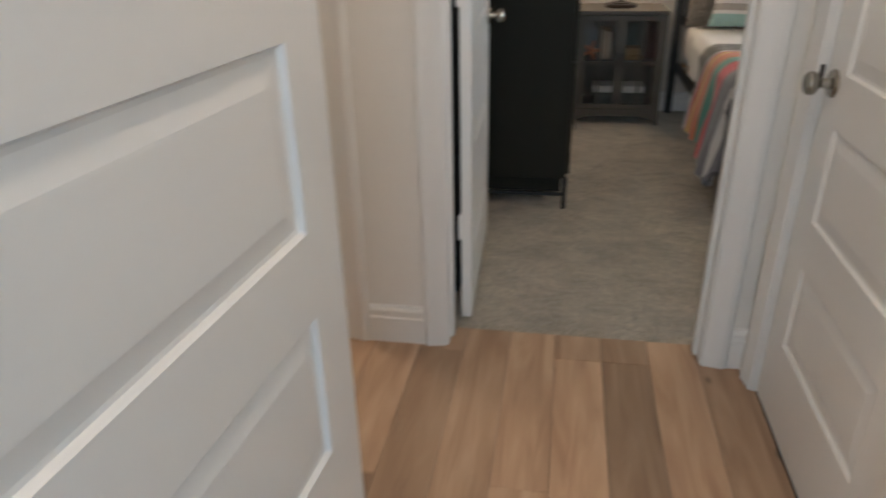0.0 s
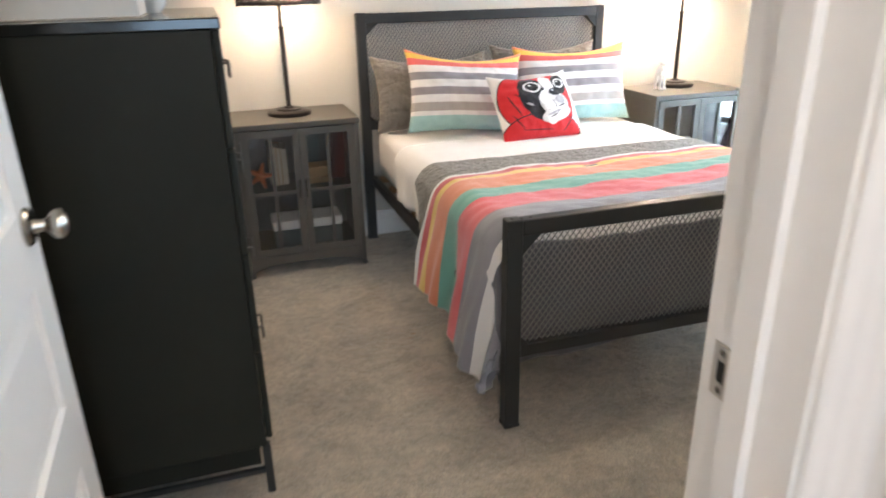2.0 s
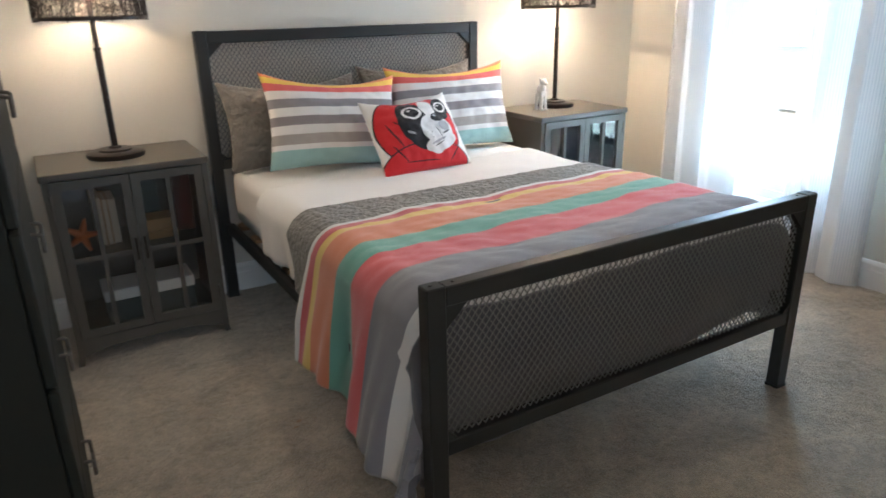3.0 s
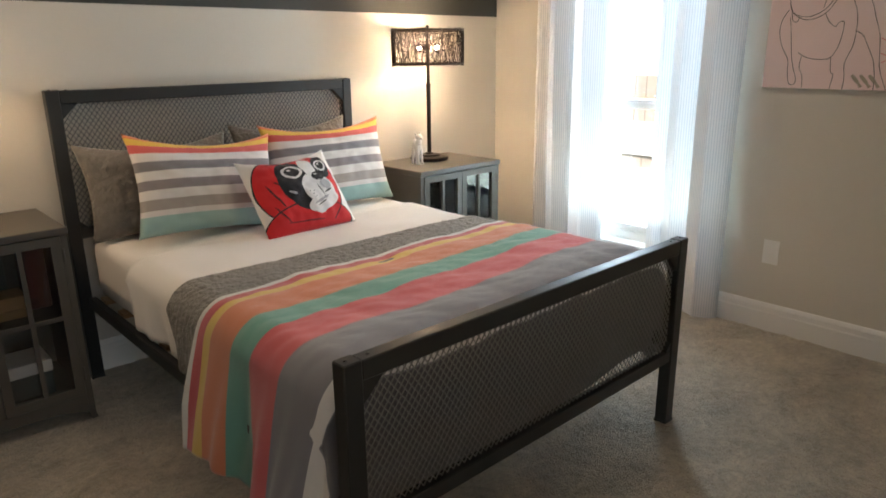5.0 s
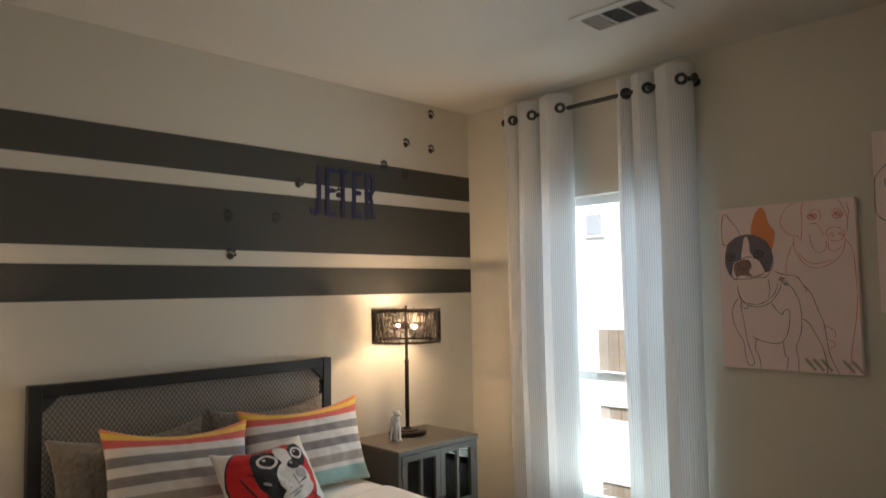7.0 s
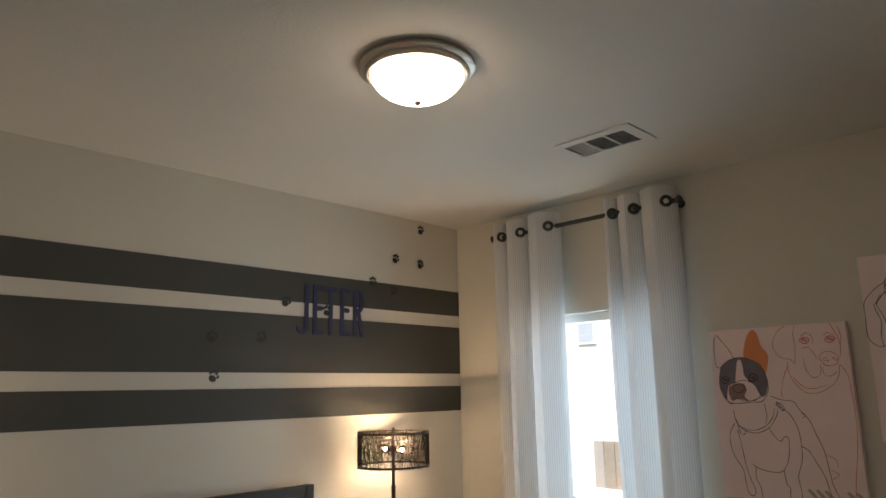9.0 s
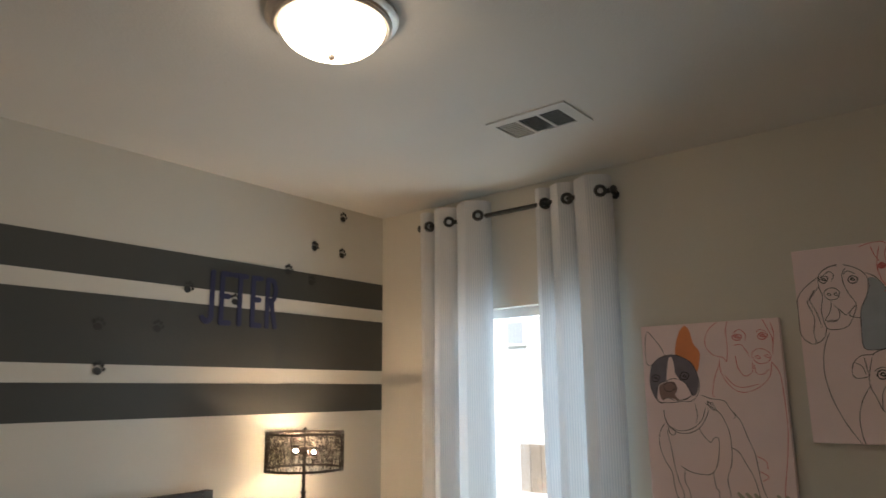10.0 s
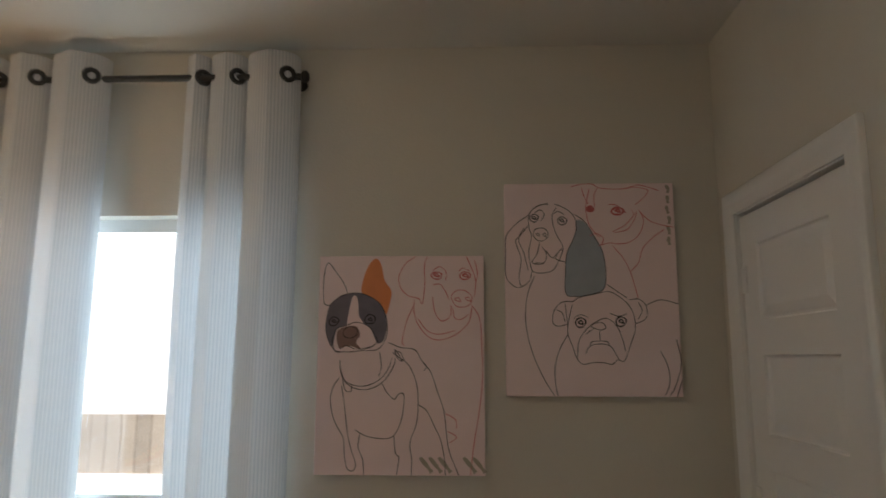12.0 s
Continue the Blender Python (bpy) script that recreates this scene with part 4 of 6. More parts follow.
def table_lamp(x, y, label, seed, glow):
    z = 0.762
    lp = thing("table_lamp", label, "lamp", pose(x, y, z), group="bedside lamps")
    bm = bmesh.new()
    turned(bm, [(0.104, 0.0), (0.106, 0.004), (0.106, 0.018), (0.100, 0.022), (0.062, 0.024), (0.060, 0.031), (0.024, 0.034), (0.022, 0.040), (0.012, 0.042)], 40)
    part("base", bm, M_BRONZE, lp, smooth=35)
    bm = bmesh.new()
    turned(bm, [(0.0115, 0.040), (0.0115, 0.40), (0.014, 0.402), (0.014, 0.412), (0.0085, 0.414), (0.0085, 0.600)], 16)
    part("stem", bm, M_BRONZE, lp, smooth=35)
    bm = bmesh.new()
    rod(bm, (0, -0.037, 0.600), (0, 0.037, 0.600), 0.013, seg=12)
    turned(bm, [(0.018, 0.585), (0.020, 0.600), (0.014, 0.620), (0.005, 0.625), (0.005, 0.702), (0.009, 0.704), (0.009, 0.712), (0.004, 0.716)], 14)
    part("socket", bm, M_BRONZE, lp, smooth=35)
    for sy, mat in ((1, glow), (-1, glow)):
        m = Matrix.Translation((0, sy * 0.034, 0.600)) @ Matrix.Rotation(radians(-90 * sy), 4, "X")
        bm = bmesh.new()
        turned(bm, [(0.012, 0), (0.014, 0.010), (0.022, 0.026), (0.024, 0.040), (0.019, 0.055), (0.008, 0.063)], 16, m)
        bulb = part("bulb", bm, M_GLASS, lp, "clear glass bulb, lit", smooth=60)
        bm = bmesh.new()
        turned(bm, [(0.002, 0.022), (0.0055, 0.028), (0.0065, 0.036), (0.0045, 0.044), (0.002, 0.048)], 10, m)
        part("filament", bm, mat, bulb, "glowing warm filament", smooth=60)
    R, z0, z1 = 0.192, 0.512, 0.694
    shade = part("shade", hoop(R, z1 - 0.011), M_BRONZE, lp, "open wire drum shade", smooth=40)
    part("lower_hoop", hoop(R, z0), M_BRONZE, shade, smooth=40)
    for k in range(3):
        a = 2 * math.pi * k / 3 + 0.4
        bm = bmesh.new()
        rod(bm, (0, 0, z1 - 0.004), (R * math.cos(a), R * math.sin(a), z1 - 0.004), 0.002, seg=6)
        part("spoke", bm, M_BRONZE, shade)
        bm = bmesh.new()
        rod(bm, (R * math.cos(a), R * math.sin(a), z0), (R * math.cos(a), R * math.sin(a), z1), 0.002, seg=6)
        part("upright", bm, M_BRONZE, shade)
    rnd = random.Random(seed)
    bm = bmesh.new()
    for k in range(460):
        a0 = rnd.uniform(0, 2 * math.pi)
        span = rnd.choice((-1, 1)) * rnd.uniform(0.25, 1.9)
        za, zb = rnd.uniform(z0, z1), rnd.uniform(z0, z1)
        if k % 4 < 3:
            za, zb, span = z0, z1, rnd.uniform(-0.35, 0.35)
        n, rr, pts = 8, R + rnd.uniform(-0.003, 0.002), []
        for q in range(n + 1):
            t = q / n
            a = a0 + span * t
            pts.append(Vector((rr * math.cos(a), rr * math.sin(a), za + (zb - za) * t + 0.006 * math.sin(5 * t + k))))
        r = rnd.uniform(0.0007, 0.0014)
        prev = None
        for q, p in enumerate(pts):
            out = Vector((p.x, p.y, 0)).normalized()
            tan = (pts[min(q + 1, n)] - pts[max(q - 1, 0)]).normalized()
            side = tan.cross(out)
            ring = [bm.verts.new(p + out * r * c + side * r * s) for c, s in ((1, 0), (-0.5, 0.87), (-0.5, -0.87))]
            if prev:
                for e in range(3):
                    bm.faces.new((prev[e], prev[(e + 1) % 3], ring[(e + 1) % 3], ring[e]))
            prev = ring
    part("wire_web", bm, M_BRONZE, shade, "tangled dark wires of the shade")
    return lp


def hoop(R, z, dz=0.011, n=48):
    bm = bmesh.new()
    rows = []
    for r, h in ((R - 0.002, 0), (R + 0.002, 0), (R + 0.002, dz), (R - 0.002, dz)):
        rows.append([bm.verts.new((r * math.cos(2 * math.pi * k / n), r * math.sin(2 * math.pi * k / n), z + h)) for k in range(n)])
    for q in range(4):
        a, b = rows[q], rows[(q + 1) % 4]
        for k in range(n):
            bm.faces.new((a[k], a[(k + 1) % n], b[(k + 1) % n], b[k]))
    return bm


table_lamp(1.515, 7.745, "dark bronze table lamp with wire drum shade, lit, beside the bed", 11, emitter("dim glowing filament", (1.0, 0.70, 0.42), 680.0))
table_lamp(3.738, 7.745, "dark bronze table lamp with wire drum shade, lit, near the corner", 12, emitter("bright glowing filament", (1.0, 0.70, 0.42), 1900.0))

# white ceramic statuette: one plain shape
bm = bmesh.new()
FX, FYY, FZ = 3.582, 7.665, 0.7625


def blob(bm, x, y, z, rx, ry, rz, tilt=0):
    bmesh.ops.create_uvsphere(bm, u_segments=16, v_segments=10, radius=1.0, matrix=pose(x, y, z, tilt) @ Matrix.Diagonal((rx, ry, rz, 1)))


blob(bm, FX, FYY + 0.004, FZ + 0.098, 0.019, 0.027, 0.036, -25)
blob(bm, FX, FYY - 0.012, FZ + 0.118, 0.016, 0.018, 0.022)
blob(bm, FX, FYY - 0.014, FZ + 0.145, 0.018, 0.021, 0.019)
blob(bm, FX, FYY - 0.034, FZ + 0.140, 0.010, 0.012, 0.009)
for sx in (-1, 1):
    rod(bm, (FX + sx * 0.013, FYY - 0.022, FZ), (FX + sx * 0.011, FYY - 0.012, FZ + 0.098), 0.0065, 0.010, seg=10)
    rod(bm, (FX + sx * 0.014, FYY + 0.026, FZ), (FX + sx * 0.011, FYY + 0.018, FZ + 0.090), 0.0065, 0.011, seg=10)
    blob(bm, FX + sx * 0.013, FYY - 0.028, FZ + 0.006, 0.007, 0.011, 0.006)
    blob(bm, FX + sx * 0.016, FYY - 0.006, FZ + 0.160, 0.005, 0.006, 0.010)
tagged(part("statuette", bm, M_PORCELAIN, smooth=60), "small white ceramic statuette on the nightstand", "statuette")

# ---------------------------------------------------------------- dresser
M_LACQUER = material("glossy black lacquer", (0.016, 0.016, 0.014), 0.14, vary=0.1, scale=6)
DRX0, DRX1, DRY0, DRY1, DRZ = 0.665, 1.212, 5.942, 6.78, 1.294
dresser = thing("dresser", "tall black dresser on slim metal legs", "dresser")
for y in (DRY0, DRY1 - 0.022):
    part("side_panel", rounded(boxes((DRX0, DRX1 - 0.018, y, y + 0.022, 0.165, DRZ - 0.024)), 0.002, 1), M_DRESSER, dresser)
part("back_panel", boxes((DRX0, DRX0 + 0.012, DRY0 + 0.022, DRY1 - 0.022, 0.165, DRZ - 0.024)), M_DRESSER, dresser)
part("bottom_panel", boxes((DRX0 + 0.012, DRX1 - 0.018, DRY0 + 0.022, DRY1 - 0.022, 0.165, 0.185)), M_DRESSER, dresser)
part("top", rounded(boxes((DRX0, DRX1 + 0.004, DRY0 - 0.004, DRY1 + 0.004, DRZ - 0.024, DRZ)), 0.003), M_LACQUER, dresser, "glossy black top")
for k in range(4):
    z0 = 0.188 + 0.272 * k
    dr = part("drawer", rounded(boxes((DRX1 - 0.017, DRX1, DRY0 + 0.004, DRY1 - 0.004, z0, z0 + 0.264)), 0.003, 1), M_DRESSER, dresser)
    zh = z0 + 0.140
    bm = bmesh.new()
    for yh in (6.32, 6.41):
        rod(bm, (DRX1, yh, zh + 0.018), (DRX1 + 0.018, yh, zh + 0.014), 0.004, seg=8)
        rod(bm, (DRX1 + 0.018, yh, zh + 0.015), (DRX1 + 0.018, yh, zh - 0.022), 0.004, seg=8)
    rod(bm, (DRX1 + 0.018, 6.32, zh - 0.020), (DRX1 + 0.018, 6.41, zh - 0.020), 0.0045, seg=8)
    part("handle", bm, M_STAND, dr, "dull metal bail handle", smooth=40)
for lx in (DRX0 + 0.01, DRX1 - 0.032):
    for ly in (DRY0 + 0.006, DRY1 - 0.028):
        part("leg", rounded(boxes((lx, lx + 0.022, ly, ly + 0.022, 0.0, 0.165)), 0.002, 1), M_METAL, dresser)
# added dark panel in place of the shade under the dresser
part("apron", boxes((DRX0 + 0.012, DRX1 - 0.040, DRY0 + 0.034, DRY0 + 0.046, 0.086, 0.165)), M_DRESSER, dresser)
for ly in (DRY0 + 0.010, DRY1 - 0.026):
    part("stretcher", boxes((DRX0 + 0.032, DRX1 - 0.032, ly, ly + 0.014, 0.070, 0.086)), M_METAL, dresser)
bm = bmesh.new()
turned(bm, [(0.030, 0), (0.045, 0.02), (0.052, 0.05), (0.040, 0.085), (0.018, 0.105), (0.016, 0.125), (0.024, 0.135)], 24, Matrix.Translation((1.045, 6.40, DRZ)))
tagged(part("vase", bm, M_PORCELAIN, smooth=40), "small white ceramic vase on the dresser", "vase")

M_LINEN = material("pale linen book cloth", (0.52, 0.47, 0.40), 0.8, vary=0.08, scale=20)
M_PAGES = material("white page edges", (0.74, 0.71, 0.66), 0.85, vary=0.05, scale=25)
big = thing("book", "thick pale book lying on the dresser", "book")
part("cover", rounded(boxes((0.715, 1.052, 6.050, 6.285, DRZ, DRZ + 0.004), (0.715, 1.052, 6.050, 6.285, DRZ + 0.047, DRZ + 0.051), (0.715, 0.719, 6.050, 6.285, DRZ + 0.004, DRZ + 0.047)), 0.001, 1), M_LINEN, big)
part("pages", boxes((0.7195, 1.046, 6.056, 6.279, DRZ + 0.0042, DRZ + 0.0468)), M_PAGES, big, "white page block")

# ---------------------------------------------------------------- ceiling fixtures
M_SATIN = material("satin nickel finish", (0.60, 0.56, 0.50), 0.42, metal=0.65, vary=0.05, scale=30)
cl = thing("ceiling_light", "flush ceiling light with nickel ring and frosted dome, lit", "ceiling light", pose(2.658, 6.381, H))
bm = bmesh.new()
turned(bm, [(0.188, 0.0), (0.195, -0.006), (0.197, -0.016), (0.188, -0.022), (0.176, -0.024), (0.176, -0.034), (0.168, -0.040), (0.158, -0.040), (0.156, -0.020)], 56)
part("ring", bm, M_SATIN, cl, "brushed nickel ring", smooth=30)
M_DOME = emitter("lit frosted glass", (1.0, 0.80, 0.57), 11.5)
bm = bmesh.new()
turned(bm, [(0.157 * math.cos(radians(6 + 84 * k / 12)) if k < 12 else 0.004, -0.038 - 0.086 * math.sin(radians(90 * k / 12))) for k in range(13)], 48)
part("dome", bm, M_DOME, cl, "glowing frosted glass dome", smooth=60)
bm = bmesh.new()
turned(bm, [(0.004, -0.142), (0.010, -0.137), (0.012, -0.130), (0.008, -0.123)], 16)
part("finial", bm, M_SATIN, cl, smooth=40)

M_VENT = material("painted vent steel", (0.57, 0.55, 0.51), 0.5, vary=0.03)
vent = thing("ceiling_vent", "white louvred air vent in the ceiling", "ceiling vent")
VX0, VX1, VY0, VY1, VZ = 3.632, 3.880, 6.158, 6.520, H - 0.007
part("frame", boxes((VX0, VX1, VY0 - 0.006, VY0 + 0.045, VZ, H), (VX0, VX1, VY1 - 0.02, VY1, VZ, H), (VX0, VX0 + 0.045, VY0 + 0.045, VY1 - 0.02, VZ, H), (VX1 - 0.04, VX1, VY0 + 0.045, VY1 - 0.02, VZ, H)), M_VENT, vent)
part("backing", boxes((VX0 + 0.045, VX1 - 0.04, VY0 + 0.045, VY1 - 0.02, H - 0.002, H - 0.001)), M_DARK, vent, "dark duct behind the slats")
for k in range(3):
    a = VY0 + 0.045 + 0.1 * k
    if k < 2:
        part("bar", boxes((VX0 + 0.045, VX1 - 0.04, a + 0.092, a + 0.102, VZ + 0.001, H)), M_VENT, vent)
    for q in range(9):
        xs = VX0 + 0.052 + 0.0182 * q
        bm = bmesh.new()
        lean = (0.004, 0.005, -0.003)[k]
        vs = [bm.verts.new(p) for p in ((xs, a + 0.002, VZ + 0.002), (xs, a + 0.091, VZ + 0.002), (xs + lean, a + 0.091, H - 0.002), (xs + lean, a + 0.002, H - 0.002))]
        ws = [bm.verts.new(v.co + Vector((0.0016, 0, 0))) for v in vs]
        bm.faces.new(vs); bm.faces.new(ws)
        for e in range(4):
            bm.faces.new((vs[e], vs[(e + 1) % 4], ws[(e + 1) % 4], ws[e]))
        part("slat", bm, M_VENT, vent)

outlet = thing("wall_outlet", "white plastic outlet plate low on the wall", "outlet")
part("plate", rounded(boxes((X1 - 0.006, X1, 6.098, 6.172, 0.340, 0.458)), 0.002, 2), M_PLASTIC, outlet)
for z in (0.374, 0.424):
    part("socket", rounded(boxes((X1 - 0.008, X1 - 0.006, 6.118, 6.152, z - 0.016, z + 0.016)), 0.0008, 1), M_PLASTIC, outlet)

# ---------------------------------------------------------------- painted stripes, lettering and decals on the north wall
north = bpy.data.objects["wall_north"]
for z0, z1 in ((2.148, 2.309), (1.775, 2.073), (1.543, 1.697)):
    part("painted_stripe", boxes((X0 + 0.002, X1 - 0.0005, Y1 - 0.0025, Y1 + 0.001, z0, z1)), M_STRIPE, north, "charcoal painted stripe")

M_NAVY = material("navy vinyl", (0.020, 0.023, 0.078), 0.5, vary=0.05)
M_DECAL = material("dark vinyl decal", (0.022, 0.021, 0.020), 0.5, vary=0.1)
sign = thing("wall_lettering", "tall narrow navy letters across the painted stripes", "lettering")
SW = 0.027


def stroke(bm, pts, w=SW):
    """One pen stroke of even width with round ends, on the wall plane."""
    for k, (a, b) in enumerate(zip(pts, pts[1:])):
        half = 0.0012 + 0.00008 * (len(bm.verts) % 17)
        d = Vector((b[0] - a[0], 0, b[1] - a[1])).normalized()
        side = Vector((-d.z, 0, d.x)) * w / 2
        quad = [Vector((p[0], 0, p[1])) + s * side for p, s in ((a, 1), (a, -1), (b, -1), (b, 1))]
        lo = [bm.verts.new(v + Vector((0, half, 0))) for v in quad]
        hi = [bm.verts.new(v - Vector((0, half, 0))) for v in quad]
        bm.faces.new(lo)
        bm.faces.new(hi)
        for e in range(4):
            bm.faces.new((lo[e], lo[(e + 1) % 4], hi[(e + 1) % 4], hi[e]))
    for k, p in enumerate(pts):
        half = 0.0027 + 0.00009 * (k + len(bm.verts) % 5)
        turned(bm, [(w / 2, -half), (w / 2, half)], 16, Matrix.Translation((p[0], 0, p[1])) @ Matrix.Rotation(radians(90), 4, "X"))


def arc(cx, cz, rx, rz, a0, a1, n=8):
    return [(cx + rx * math.cos(radians(a0 + (a1 - a0) * k / n)), cz + rz * math.sin(radians(a0 + (a1 - a0) * k / n))) for k in range(n + 1)]


LH = 0.245
GLYPHS = {
    "J": [[(0.050, LH)] + arc(0.024, 0.034, 0.026, 0.034, 0, -150)],
    "E": [[(0.052, LH), (0.006, LH), (0.006, 0.0), (0.052, 0.0)], [(0.006, LH * 0.54), (0.044, LH * 0.54)]],
    "T": [[(0.0, LH), (0.066, LH)], [(0.033, LH), (0.033, 0.0)]],
    "R": [[(0.006, 0.0), (0.006, LH), (0.030, LH)] + arc(0.030, LH * 0.775, 0.026, LH * 0.225, 90, -90) + [(0.006, LH * 0.55)], [(0.030, LH * 0.55), (0.058, 0.0)]],
}
for k, ch in enumerate("JETER"):
    bm = bmesh.new()
    for line in GLYPHS[ch]:
        stroke(bm, line)
    lt = part("letter", bm, M_NAVY, sign)
    lt.location = (3.246 + (0.0, 0.098, 0.176, 0.281, 0.372)[k], Y1 - 0.0042, 1.992)


def paw(x, z, turn):
    bm = bmesh.new()
    for px, pz, rx, rz in ((0, -0.010, 0.019, 0.016), (-0.021, 0.011, 0.0068, 0.0095), (-0.008, 0.023, 0.0072, 0.0105), (0.009, 0.022, 0.0072, 0.0105), (0.022, 0.008, 0.0066, 0.0092)):
        turned(bm, [(1.0, -1), (1.0, 1)], 14, pose(px, 0, pz, 90) @ Matrix.Diagonal((rx, rz, 0.001, 1)))
    ob = part("wall_decal", bm, M_DECAL)
    ob.matrix_world = pose(x, Y1 - 0.0045, z, 0, turn, 0)
    return tagged(ob, "small dark paw-print decal stuck on the wall", "decal", "paw-print decals")


for x, z, turn in ((4.150, 2.680, 15), (3.935, 2.467, 25), (4.145, 2.456, 20), (3.755, 2.308, 20), (3.920, 2.266, 25), (3.166, 2.145, 30), (3.428, 2.112, 15), (2.762, 1.942, 10), (3.028, 1.950, 20), (2.778, 1.755, 25)):
    paw(x, z, turn)


# ---------------------------------------------------------------- canvases
def canvas_print(y0, y1, z0, z1, label):
    th = thing("canvas_print", label, "canvas", group="canvas prints")
    part("canvas", rounded(boxes((X1 - 0.034, X1 - 0.002, y0, y1, z0, z1)), 0.003, 2), M_CANVAS, th)
    return th, (y0, y1, z0, z1)


M_CANVAS = material("pinkish primed canvas", (0.86, 0.70, 0.70), 0.8, vary=0.06, scale=7, grain=0.05, grain_scale=500, bump=0.25, bump_scale=600)
M_INK = material("dark ink line", (0.03, 0.025, 0.025), 0.7)
M_REDINK = material("red ink line", (0.62, 0.15, 0.15), 0.7)
M_GREYWASH = material("grey wash paint", (0.17, 0.15, 0.185), 0.8, vary=0.25, scale=25)
M_ORANGEWASH = material("orange wash paint", (0.72, 0.26, 0.11), 0.8, vary=0.12, scale=20)
M_BLUEWASH = material("dusty blue wash paint", (0.36, 0.39, 0.44), 0.8, vary=0.12, scale=20)
M_OCHRE = material("olive wash paint", (0.42, 0.37, 0.31), 0.8, vary=0.2, scale=30)
M_MUZZLE = material("brown wash paint", (0.27, 0.17, 0.155), 0.8, vary=0.2, scale=25)
PX = X1 - 0.0345


def spline(pts, closed=False, n=6):
    out = []
    m = len(pts)
    for i in range(m if closed else m - 1):
        p = [pts[(i + k) % m] if closed else pts[min(max(i + k, 0), m - 1)] for k in (-1, 0, 1, 2)]
        for q in range(n):
            t = q / n
            out.append(tuple(0.5 * (2 * p[1][c] + (p[2][c] - p[0][c]) * t + (2 * p[0][c] - 5 * p[1][c] + 4 * p[2][c] - p[3][c]) * t * t
                                    + (3 * p[1][c] - p[0][c] - 3 * p[2][c] + p[3][c]) * t ** 3) for c in (0, 1)))
    if not closed:
        out.append(pts[-1])
    return out


def onto(area, p, h):
    y0, y1, z0, z1 = area
    return Vector((PX - h, y1 - (y1 - y0) * p[0], z1 - (z1 - z0) * p[1]))


def ink(bm, area, pts, closed=False, w=0.0012):
    """A drawn contour as a thin ribbon on the canvas; points as shares of its width and height."""
    line = [onto(area, p, 0.0011) for p in spline(pts, closed)]
    if closed:
        line.append(line[0])
    prev = None
    for k, p in enumerate(line):
        t = line[min(k + 1, len(line) - 1)] - line[max(k - 1, 0)]
        if t.length < 1e-6:
            continue
        ww = w * (0.75 + 0.5 * abs(math.sin(k * 0.37)))
        s = t.normalized().cross(Vector((1, 0, 0))) * ww
        cur = (bm.verts.new(p + s), bm.verts.new(p - s))
        if prev:
            bm.faces.new((prev[0], prev[1], cur[1], cur[0]))
        prev = cur


def wash(th, area, pts, mat, h, label):
    bm = bmesh.new()
    top = [bm.verts.new(onto(area, p, h)) for p in spline(pts, True)]
    bm.faces.new(top)
    part("paint_patch", bm, mat, th, label)


c1, A1 = canvas_print(5.667, 6.257, 1.170, 1.930, "pinkish canvas with line drawings and an orange patch")
wash(c1, A1, [(0.264, 0.178), (0.273, 0.101), (0.308, 0.036), (0.35, 0.013), (0.381, 0.05), (0.399, 0.115), (0.441, 0.167), (0.431, 0.231), (0.407, 0.278), (0.361, 0.218)], M_ORANGEWASH, 0.0004, "orange paint patch")
wash(c1, A1, [(0.053, 0.28), (0.05, 0.358), (0.089, 0.426), (0.116, 0.345), (0.171, 0.328), (0.233, 0.313), (0.31, 0.334), (0.359, 0.407), (0.4, 0.392), (0.417, 0.309), (0.379, 0.231), (0.309, 0.192), (0.232, 0.175), (0.135, 0.19), (0.073, 0.229)], M_GREYWASH, 0.0006, "dark grey paint patch")
wash(c1, A1, [(0.205, 0.196), (0.229, 0.191), (0.243, 0.23), (0.247, 0.282), (0.275, 0.318), (0.233, 0.31), (0.178, 0.325), (0.188, 0.255)], M_CANVAS, 0.0008, "")
wash(c1, A1, [(0.116, 0.358), (0.171, 0.333), (0.234, 0.333), (0.255, 0.372), (0.234, 0.406), (0.262, 0.437), (0.189, 0.421), (0.131, 0.431)], M_MUZZLE, 0.0009, "brown paint patch")
bm = bmesh.new()
ink(bm, A1, [(0.066, 0.236), (0.031, 0.215), (0.029, 0.099), (0.053, 0.034), (0.099, 0.073), (0.152, 0.131), (0.177, 0.178)])
ink(bm, A1, [(0.053, 0.28), (0.05, 0.358), (0.096, 0.436), (0.172, 0.45), (0.276, 0.443), (0.362, 0.438), (0.411, 0.387), (0.417, 0.309), (0.379, 0.231), (0.309, 0.192), (0.232, 0.175), (0.135, 0.19), (0.066, 0.234)])
ink(bm, A1, [(0.103, 0.436), (0.089, 0.397), (0.116, 0.345), (0.171, 0.328), (0.233, 0.313), (0.31, 0.334), (0.359, 0.391), (0.345, 0.417), (0.276, 0.437)])
ink(bm, A1, [(0.227, 0.437), (0.172, 0.421), (0.138, 0.436)])
ink(bm, A1, [(0.234, 0.437), (0.31, 0.432), (0.352, 0.412)])
ink(bm, A1, [(0.154, 0.354), (0.188, 0.333), (0.23, 0.341), (0.241, 0.365), (0.206, 0.385), (0.165, 0.38)], True)
ink(bm, A1, [(0.067, 0.306), (0.094, 0.288), (0.126, 0.301), (0.109, 0.325), (0.077, 0.327)], True, w=0.002)
ink(bm, A1, [(0.282, 0.298), (0.309, 0.277), (0.344, 0.288), (0.337, 0.314), (0.296, 0.318)], True, w=0.002)
ink(bm, A1, [(0.084, 0.309), (0.098, 0.301), (0.108, 0.312)], True, w=0.002)
